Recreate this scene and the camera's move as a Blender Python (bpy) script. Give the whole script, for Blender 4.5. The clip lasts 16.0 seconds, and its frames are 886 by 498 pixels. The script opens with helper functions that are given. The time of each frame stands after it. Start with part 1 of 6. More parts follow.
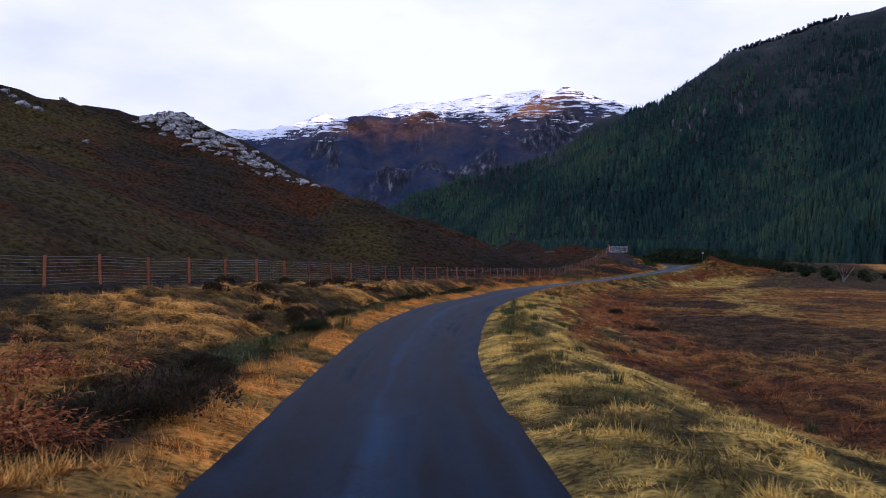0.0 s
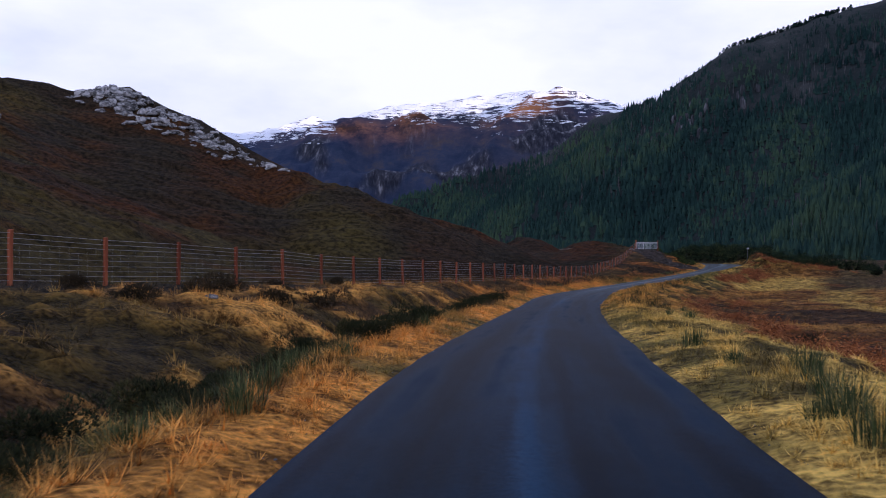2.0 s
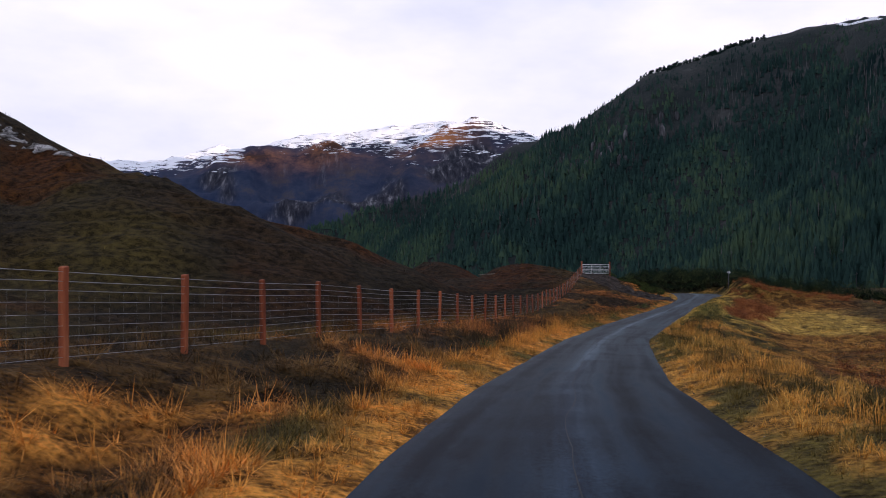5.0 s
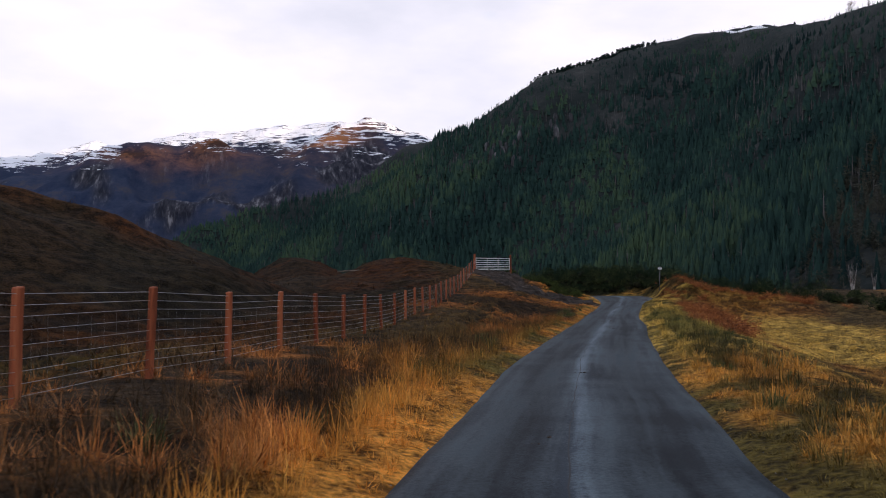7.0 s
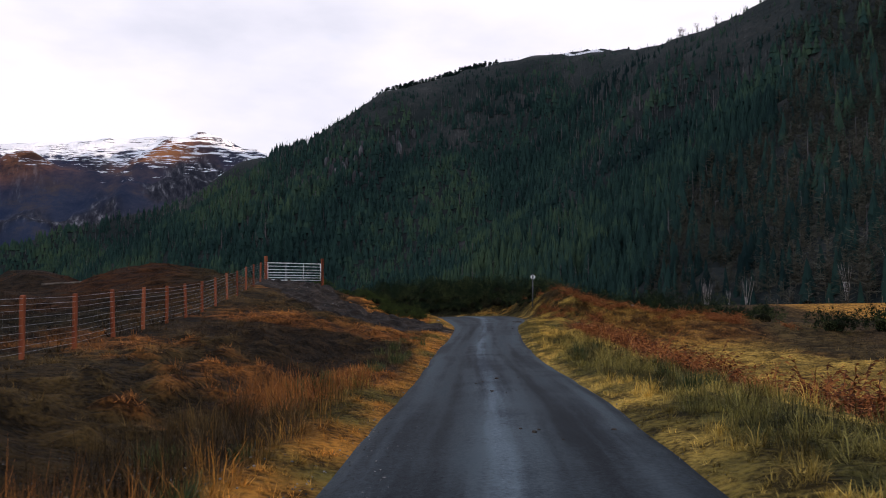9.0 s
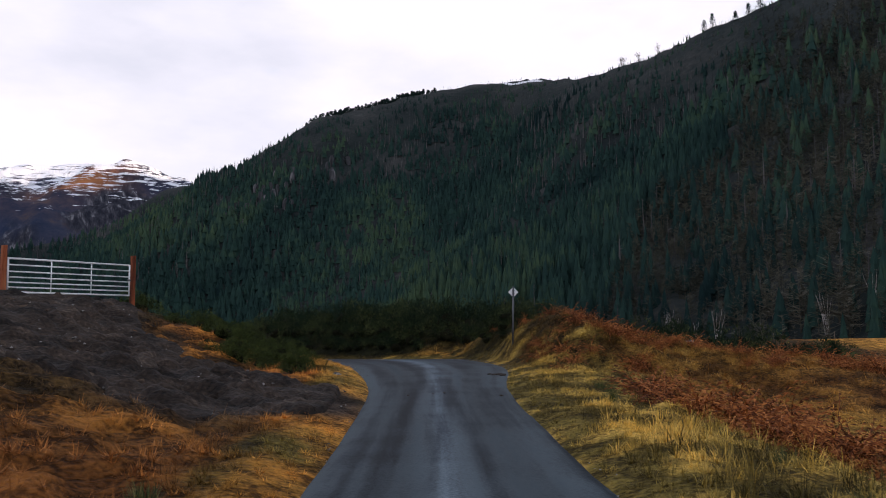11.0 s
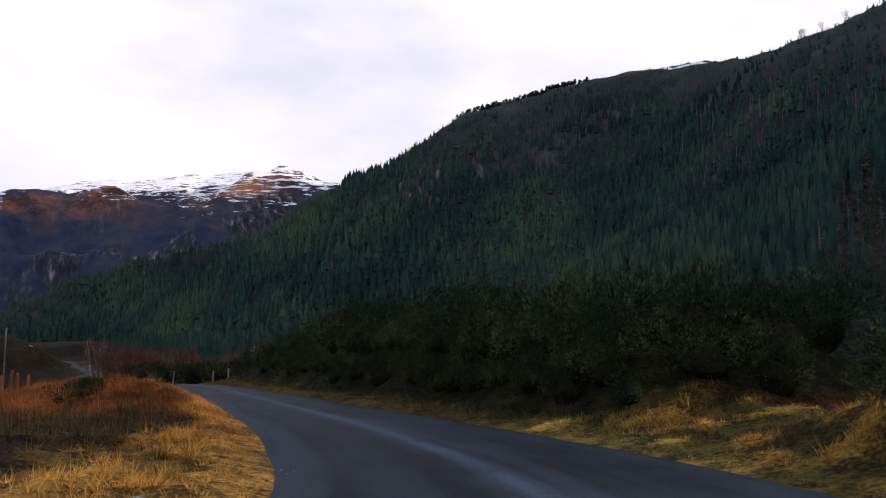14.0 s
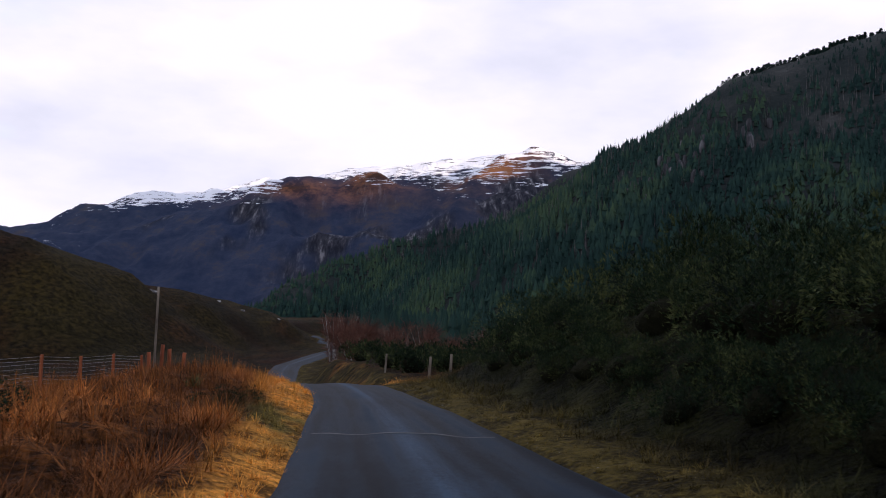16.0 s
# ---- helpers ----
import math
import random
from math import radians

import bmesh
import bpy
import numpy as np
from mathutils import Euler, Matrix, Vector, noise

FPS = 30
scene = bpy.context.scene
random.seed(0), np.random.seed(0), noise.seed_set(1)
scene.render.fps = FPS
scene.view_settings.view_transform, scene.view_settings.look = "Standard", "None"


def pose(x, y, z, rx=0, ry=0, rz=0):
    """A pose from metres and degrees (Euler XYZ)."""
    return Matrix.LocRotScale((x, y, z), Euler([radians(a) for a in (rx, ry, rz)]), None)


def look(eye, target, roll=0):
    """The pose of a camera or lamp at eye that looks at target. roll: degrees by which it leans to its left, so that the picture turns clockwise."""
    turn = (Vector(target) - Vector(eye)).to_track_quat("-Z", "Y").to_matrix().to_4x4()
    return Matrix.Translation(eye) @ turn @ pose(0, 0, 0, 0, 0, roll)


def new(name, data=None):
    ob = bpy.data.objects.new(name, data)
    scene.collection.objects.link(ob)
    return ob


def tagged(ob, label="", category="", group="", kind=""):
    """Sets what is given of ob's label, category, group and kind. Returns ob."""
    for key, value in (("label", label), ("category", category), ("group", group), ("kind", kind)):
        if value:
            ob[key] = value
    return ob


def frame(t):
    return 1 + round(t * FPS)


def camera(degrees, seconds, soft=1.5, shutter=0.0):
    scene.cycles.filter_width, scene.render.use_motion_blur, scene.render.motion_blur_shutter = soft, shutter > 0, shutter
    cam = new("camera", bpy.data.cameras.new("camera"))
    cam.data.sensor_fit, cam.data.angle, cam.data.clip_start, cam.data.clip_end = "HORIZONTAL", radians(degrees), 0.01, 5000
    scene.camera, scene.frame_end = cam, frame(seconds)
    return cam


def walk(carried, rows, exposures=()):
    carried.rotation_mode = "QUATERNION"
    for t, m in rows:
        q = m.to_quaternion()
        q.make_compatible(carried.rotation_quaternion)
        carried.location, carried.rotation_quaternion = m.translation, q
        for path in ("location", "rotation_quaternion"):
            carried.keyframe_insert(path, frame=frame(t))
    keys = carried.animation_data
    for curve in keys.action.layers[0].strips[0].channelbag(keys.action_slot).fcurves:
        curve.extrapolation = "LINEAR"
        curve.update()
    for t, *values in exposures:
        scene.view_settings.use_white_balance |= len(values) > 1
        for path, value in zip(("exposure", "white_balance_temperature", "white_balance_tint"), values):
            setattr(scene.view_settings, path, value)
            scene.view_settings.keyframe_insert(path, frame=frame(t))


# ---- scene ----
cam = camera(56.7, 16.0, 1.0, 0.06)
PATH = [
    (0, (0.46, -0.026, 5.089), (0.425, 1.973, 5.041), 0.7),
    (0.5, (-0.127, 5.595, 4.589), (-0.158, 7.594, 4.552), 0.5),
    (1, (-0.615, 11.413, 4.095), (-0.64, 13.413, 4.06), 0.5),
    (1.5, (-0.807, 17.111, 3.736), (-0.831, 19.111, 3.701), 0.2),
    (2, (-0.686, 22.89, 3.541), (-0.7, 24.89, 3.504), 0.2),
    (2.5, (-0.409, 28.661, 3.413), (-0.393, 30.66, 3.377), 0.0),
    (3, (0.066, 34.391, 3.222), (0.122, 36.39, 3.214), 0.0),
    (3.5, (0.838, 40.107, 2.895), (0.923, 42.105, 2.927), 0.0),
    (6, (6.173, 67.997, 1.601), (6.468, 69.974, 1.65), -0.1),
    (6.5, (7.754, 73.488, 1.394), (8.12, 75.454, 1.446), -0.1),
    (7, (9.545, 78.945, 1.146), (9.984, 80.895, 1.204), -0.0),
    (7.5, (11.549, 84.391, 0.953), (12.067, 86.322, 1.015), -0.2),
    (8, (13.673, 89.61, 0.752), (14.284, 91.513, 0.823), -0.3),
    (8.5, (15.829, 94.641, 0.605), (16.536, 96.51, 0.691), -0.5),
    (9, (18.0, 99.529, 0.527), (18.797, 101.36, 0.637), -0.6),
    (9.5, (20.24, 104.387, 0.513), (21.108, 106.183, 0.658), -0.7),
    (12, (31.492, 127.491, 0.134), (32.43, 129.246, 0.332), -0.6),
    (12.5, (33.352, 131.279, 0.201), (34.256, 133.052, 0.398), -0.5),
    (13, (35.111, 135.031, 0.303), (35.958, 136.831, 0.505), -0.5),
    (13.5, (36.645, 138.864, 0.41), (37.39, 140.709, 0.616), -0.4),
    (14, (37.906, 142.939, 0.467), (38.502, 144.837, 0.671), -0.2),
    (14.5, (38.893, 146.975, 0.43), (39.324, 148.917, 0.636), 0.1),
    (15, (39.506, 151.152, 0.34), (39.786, 153.123, 0.534), 0.6),
    (15.5, (39.826, 155.238, 0.156), (39.955, 157.226, 0.336), 1.0),
    (16, (39.946, 160.553, 0.013), (39.945, 162.547, 0.171), 1.3),
]
walk(cam, [(t, look(eye, target, roll)) for t, eye, target, roll in PATH],
     exposures=[(0, 0.0, 5300, 26), (3.5, 0.0, 5550, 24), (6, 0.0, 6200, 17), (9.5, 0.0, 6250, 16), (12.5, 0.0, 6250, 16), (16, 0.0, 6100, 19)])

# ---- daylight: sun low behind the right-hand massif, pale cloud over blue ----
SUN_AZ, SUN_EL = 138.0, 7.0          # clockwise from +y, degrees
world = bpy.data.worlds.new("winter_sky")
scene.world = world
world.use_nodes = True
wn, wl = world.node_tree.nodes, world.node_tree.links
wn.clear()
w_out = wn.new("ShaderNodeOutputWorld")
w_bg = wn.new("ShaderNodeBackground")
w_bg.inputs["Strength"].default_value = 0.12
w_sky = wn.new("ShaderNodeTexSky")
w_sky.sky_type, w_sky.sun_disc = "NISHITA", False
w_sky.sun_elevation, w_sky.sun_rotation = radians(SUN_EL), radians(SUN_AZ)
w_sky.air_density, w_sky.dust_density, w_sky.ozone_density = 1.0, 1.0, 1.0
w_co = wn.new("ShaderNodeTexCoord")
w_map = wn.new("ShaderNodeMapping")
w_map.inputs["Scale"].default_value = (1.0, 1.0, 2.6)
w_noise = wn.new("ShaderNodeTexNoise")
w_noise.inputs["Scale"].default_value = 1.7
w_noise.inputs["Detail"].default_value = 6.0
w_noise.inputs["Roughness"].default_value = 0.5
w_ramp = wn.new("ShaderNodeValToRGB")
w_ramp.color_ramp.elements[0].position, w_ramp.color_ramp.elements[1].position = 0.33, 0.5
w_cloud = wn.new("ShaderNodeTexNoise")
w_cloud.inputs["Scale"].default_value = 3.2
w_cloud.inputs["Detail"].default_value = 7.0
w_tone = wn.new("ShaderNodeValToRGB")
w_tone.color_ramp.elements[0].position, w_tone.color_ramp.elements[0].color = 0.34, (6.7, 6.75, 7.3, 1)
w_tone.color_ramp.elements[1].position, w_tone.color_ramp.elements[1].color = 0.56, (8.7, 8.4, 8.7, 1)
w_mix = wn.new("ShaderNodeMixRGB")
w_lift = wn.new("ShaderNodeMixRGB")
w_lift.blend_type = "ADD"
w_lift.inputs["Color2"].default_value = (3.4, 4.1, 5.2, 1)
wl.new(w_co.outputs["Generated"], w_map.inputs["Vector"])
wl.new(w_map.outputs["Vector"], w_noise.inputs["Vector"])
wl.new(w_map.outputs["Vector"], w_cloud.inputs["Vector"])
wl.new(w_noise.outputs["Fac"], w_ramp.inputs["Fac"])
wl.new(w_cloud.outputs["Fac"], w_tone.inputs["Fac"])
wl.new(w_sky.outputs["Color"], w_lift.inputs["Color1"])
w_xyz = wn.new("ShaderNodeSeparateXYZ")
w_high = wn.new("ShaderNodeMapRange")
w_high.interpolation_type = "SMOOTHSTEP"
w_high.inputs["From Min"].default_value, w_high.inputs["From Max"].default_value = 0.42, 0.72
w_high.inputs["To Min"].default_value, w_high.inputs["To Max"].default_value = 1.0, 0.55
w_cover = wn.new("ShaderNodeMath")
w_cover.operation = "MULTIPLY"
wl.new(w_co.outputs["Generated"], w_xyz.inputs["Vector"])
wl.new(w_xyz.outputs["Z"], w_high.inputs["Value"])
wl.new(w_ramp.outputs["Color"], w_cover.inputs[0])
wl.new(w_high.outputs["Result"], w_cover.inputs[1])
wl.new(w_high.outputs["Result"], w_lift.inputs["Fac"])
wl.new(w_cover.outputs["Value"], w_mix.inputs["Fac"])
wl.new(w_lift.outputs["Color"], w_mix.inputs["Color1"])
wl.new(w_tone.outputs["Color"], w_mix.inputs["Color2"])
wl.new(w_mix.outputs["Color"], w_bg.inputs["Color"])
wl.new(w_bg.outputs["Background"], w_out.inputs["Surface"])

sun_data = bpy.data.lights.new("sun", "SUN")
sun_data.energy, sun_data.angle, sun_data.color = 5.0, radians(0.5), (1.0, 0.76, 0.55)
sun = new("sun", sun_data)
a, e = radians(SUN_AZ), radians(SUN_EL)
sun.matrix_world = look((0, 0, 0), (-math.sin(a) * math.cos(e), -math.cos(a) * math.cos(e), -math.sin(e)))


# ---- materials ----
def surface(name, tones, scale=4.0, fine=40.0, rough=0.9, bump=0.3, depth=0.02, stretch=(1, 1, 1), spec=0.2, metal=0.0,
            by_object=0.0, by_island=0.0, tint="", grain=0.45):
    """A procedural surface: tones (position, colour) laid out by noise at two scales, with bump; tint: a colour attribute to use instead."""
    m = bpy.data.materials.new(name)
    m.use_nodes = True
    n, k = m.node_tree.nodes, m.node_tree.links
    b = n["Principled BSDF"]
    b.inputs["Roughness"].default_value, b.inputs["Metallic"].default_value = rough, metal
    b.inputs["Specular IOR Level"].default_value = spec
    co, mp = n.new("ShaderNodeTexCoord"), n.new("ShaderNodeMapping")
    mp.inputs["Scale"].default_value = stretch
    k.new(co.outputs["Object"], mp.inputs["Vector"])
    big, small = n.new("ShaderNodeTexNoise"), n.new("ShaderNodeTexNoise")
    for node, s in ((big, scale), (small, fine)):
        node.inputs["Scale"].default_value, node.inputs["Detail"].default_value = s, 6.0
        k.new(mp.outputs["Vector"], node.inputs["Vector"])
    mix = n.new("ShaderNodeMath")
    mix.operation = "MULTIPLY_ADD"
    k.new(small.outputs["Fac"], mix.inputs[0])
    mix.inputs[1].default_value = grain
    k.new(big.outputs["Fac"], mix.inputs[2])
    fac = mix.outputs["Value"]
    for amount, kind, out in ((by_object, "ShaderNodeObjectInfo", "Random"), (by_island, "ShaderNodeNewGeometry", "Random Per Island")):
        if amount:
            info, add = n.new(kind), n.new("ShaderNodeMath")
            add.operation = "MULTIPLY_ADD"
            k.new(info.outputs[out], add.inputs[0])
            add.inputs[1].default_value = amount
            k.new(fac, add.inputs[2])
            fac = add.outputs["Value"]
    shift = n.new("ShaderNodeMath")
    shift.operation = "SUBTRACT"
    shift.inputs[1].default_value = grain / 2 + by_object / 2 + by_island / 2
    k.new(fac, shift.inputs[0])
    ramp = n.new("ShaderNodeValToRGB")
    while len(ramp.color_ramp.elements) < len(tones):
        ramp.color_ramp.elements.new(0.5)
    for el, (p, c) in zip(ramp.color_ramp.elements, tones):
        el.position, el.color = p, (*c, 1)
    k.new(shift.outputs["Value"], ramp.inputs["Fac"])
    colour = ramp.outputs["Color"]
    if tint:
        att, mul = n.new("ShaderNodeAttribute"), n.new("ShaderNodeMixRGB")
        att.attribute_name = tint
        mul.blend_type = "MULTIPLY"
        mul.inputs["Fac"].default_value = 1.0
        k.new(att.outputs["Color"], mul.inputs["Color1"])
        k.new(colour, mul.inputs["Color2"])
        colour = mul.outputs["Color"]
    k.new(colour, b.inputs["Base Color"])
    if bump:
        bp = n.new("ShaderNodeBump")
        bp.inputs["Strength"].default_value, bp.inputs["Distance"].default_value = bump, depth
        k.new(mix.outputs["Value"], bp.inputs["Height"])
        k.new(bp.outputs["Normal"], b.inputs["Normal"])
    return m


TINT_TONES = [(0.3, (0.72, 0.72, 0.72)), (0.7, (1.15, 1.12, 1.05))]
M = {
    "grass": surface("dry_grass", TINT_TONES, 0.8, 9.0, 0.75, 0, spec=0.15, by_island=0.5, tint="tint"),
    "ground": surface("moor_turf", [(0.33, (0.22, 0.21, 0.2)), (0.45, (0.6, 0.58, 0.55)), (0.54, (0.95, 0.93, 0.88)), (0.68, (1.5, 1.45, 1.3))], 1.9, 13.0, 0.95, 1.0, 0.2, spec=0.1, tint="tint", grain=0.9),
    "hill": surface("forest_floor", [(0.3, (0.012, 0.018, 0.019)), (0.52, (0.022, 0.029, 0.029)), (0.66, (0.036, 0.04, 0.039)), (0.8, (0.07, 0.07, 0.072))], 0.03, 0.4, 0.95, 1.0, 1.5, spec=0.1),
    "conifer": surface("spruce_needles", [(0.28, (0.009, 0.0225, 0.024)), (0.5, (0.0225, 0.051, 0.043)), (0.7, (0.056, 0.092, 0.05))], 0.014, 0.12, 0.95, 0, spec=0.05, by_island=0.1),
    "larch": surface("bare_larch_twigs", [(0.3, (0.036, 0.04, 0.0464)), (0.7, (0.136, 0.132, 0.132))], 0.02, 0.5, 0.9, 0, spec=0.1, by_island=0.35),
    "bare_wood": surface("bare_broadleaf_twigs", [(0.3, (0.034, 0.038, 0.03)), (0.55, (0.072, 0.072, 0.055)), (0.8, (0.15, 0.142, 0.115))], 0.02, 0.4, 0.9, 0, spec=0.1, by_island=0.2),
    "bark": surface("grey_bark", [(0.3, (0.035, 0.028, 0.022)), (0.7, (0.12, 0.1, 0.085))], 6.0, 40.0, 0.9, 0.6, 0.01),
    "gorse": surface("gorse_spines", [(0.3, (0.00294, 0.00748, 0.00408)), (0.5, (0.0145, 0.031, 0.0115)), (0.73, (0.115, 0.13, 0.042))], 0.9, 6.0, 0.8, 0, spec=0.15, by_island=0.16, by_object=0.15),
    "broom": surface("green_broom_twigs", [(0.3, (0.0153, 0.0255, 0.0068)), (0.5, (0.0425, 0.0638, 0.0153)), (0.75, (0.111, 0.128, 0.0306))], 1.2, 9.0, 0.8, 0, spec=0.15, by_island=0.3),
    # near-black filler colour for the inside of the bushes
    "gorse_core": surface("gorse_dark_filler", [(0.3, (0.0054, 0.0063, 0.0036)), (0.7, (0.018, 0.018, 0.009))], 3.0, 20.0, 0.95, 0.8, 0.08, spec=0.05),
    "rush": surface("soft_rush", [(0.3, (0.03, 0.05, 0.016)), (0.55, (0.075, 0.1, 0.03)), (0.8, (0.22, 0.19, 0.07))], 3.0, 20.0, 0.7, 0, by_island=0.6),
    "bracken": surface("dead_bracken", [(0.3, (0.09, 0.03, 0.011)), (0.5, (0.27, 0.082, 0.022)), (0.75, (0.5, 0.2, 0.055))], 2.0, 16.0, 0.8, 0, by_island=0.45, by_object=0.2),
    "rock": surface("lichen_grey_rock", [(0.3, (0.03, 0.03, 0.03)), (0.48, (0.17, 0.165, 0.16)), (0.64, (0.5, 0.49, 0.48))], 0.9, 7.0, 0.85, 0.9, 0.08, by_object=0.15),
    "crag": surface("dark_streaked_crag", [(0.3, (0.02, 0.022, 0.026)), (0.55, (0.07, 0.072, 0.08)), (0.75, (0.2, 0.2, 0.21))], 0.5, 3.0, 0.9, 0.9, 0.3, (1, 1, 0.4)),
    "post": surface("red_brown_treated_timber", [(0.28, (0.0975, 0.027, 0.0135)), (0.5, (0.3, 0.0825, 0.0345)), (0.72, (0.42, 0.15, 0.0675))], 5.0, 45.0, 0.75, 0.5, 0.006, (1, 1, 0.12), by_object=0.25),
    "old_wood": surface("weathered_grey_timber", [(0.3, (0.06, 0.05, 0.04)), (0.7, (0.24, 0.2, 0.16))], 4.0, 40.0, 0.85, 0.6, 0.006, (1, 1, 0.15), by_object=0.2),
    "wire": surface("galvanised_wire", [(0.3, (0.3, 0.31, 0.33)), (0.7, (0.5, 0.51, 0.53))], 4.0, 30.0, 0.45, 0, metal=0.8),
    "gate": surface("galvanised_gate_steel", [(0.3, (0.72, 0.73, 0.75)), (0.7, (0.88, 0.89, 0.9))], 3.0, 30.0, 0.5, 0.1, 0.002, metal=0.0),
    "sign_back": surface("pale_sign_back", [(0.3, (0.86, 0.88, 0.9)), (0.7, (0.92, 0.93, 0.95))], 4.0, 40.0, 0.5, 0.05, 0.001),
    "sign_rim": surface("white_sign_rim", [(0.3, (0.7, 0.7, 0.72)), (0.7, (0.82, 0.82, 0.84))], 4.0, 40.0, 0.5, 0),
    "pole": surface("dull_grey_pole", [(0.3, (0.07, 0.075, 0.085)), (0.7, (0.15, 0.155, 0.17))], 4.0, 30.0, 0.55, 0.1, 0.002, metal=0.4),
    "heather": surface("winter_heather", [(0.3, (0.0128, 0.0104, 0.0064)), (0.55, (0.044, 0.0336, 0.016)), (0.8, (0.112, 0.068, 0.0304))], 1.0, 12.0, 0.9, 0, by_island=0.4),
    "ditch": surface("dark_green_ditch_growth", [(0.3, (0.0096, 0.0128, 0.0056)), (0.55, (0.032, 0.0384, 0.0128)), (0.8, (0.104, 0.088, 0.028))], 1.0, 12.0, 0.9, 0, by_island=0.4),
    "twigs": surface("red_brown_birch_twigs", [(0.3, (0.06, 0.026, 0.018)), (0.7, (0.17, 0.075, 0.052))], 1.0, 12.0, 0.85, 0, by_island=0.4),
    "birch": surface("pale_birch_bark", [(0.3, (0.1, 0.09, 0.085)), (0.6, (0.4, 0.38, 0.36))], 3.0, 20.0, 0.8, 0.3, 0.01),
    "white": surface("white_paint", [(0.3, (0.6, 0.6, 0.6)), (0.7, (0.8, 0.8, 0.78))], 3.0, 20.0, 0.6, 0),
    "snow": surface("old_snow", [(0.3, (0.75, 0.77, 0.82)), (0.7, (0.9, 0.91, 0.94))], 0.05, 0.5, 0.8, 0.4, 0.3),
    "ramp_soil": surface("rutted_gateway_soil", [(0.3, (0.0052, 0.0039, 0.00325)), (0.5, (0.0234, 0.0163, 0.0117)), (0.66, (0.0455, 0.0325, 0.0234)), (0.8, (0.104, 0.0748, 0.0553))], 1.2, 14.0, 0.85, 1.0, 0.06, grain=0.8),
    "joint": surface("pale_road_joint", [(0.3, (0.05, 0.053, 0.06)), (0.7, (0.14, 0.145, 0.15))], 6.0, 40.0, 0.8, 0.3, 0.003),
    "tar": surface("black_tar", [(0.3, (0.01, 0.011, 0.013)), (0.7, (0.022, 0.024, 0.028))], 6.0, 40.0, 0.6, 0.2, 0.003),
    "grit": surface("pale_grit", [(0.3, (0.04, 0.04, 0.04)), (0.5, (0.11, 0.107, 0.103)), (0.75, (0.28, 0.27, 0.26))], 3.0, 30.0, 0.85, 0, by_island=0.6),
    "mud": surface("churned_peat_soil", [(0.3, (0.012, 0.009, 0.007)), (0.55, (0.05, 0.036, 0.026)), (0.75, (0.15, 0.12, 0.1))], 2.5, 18.0, 0.7, 0.9, 0.05),
}


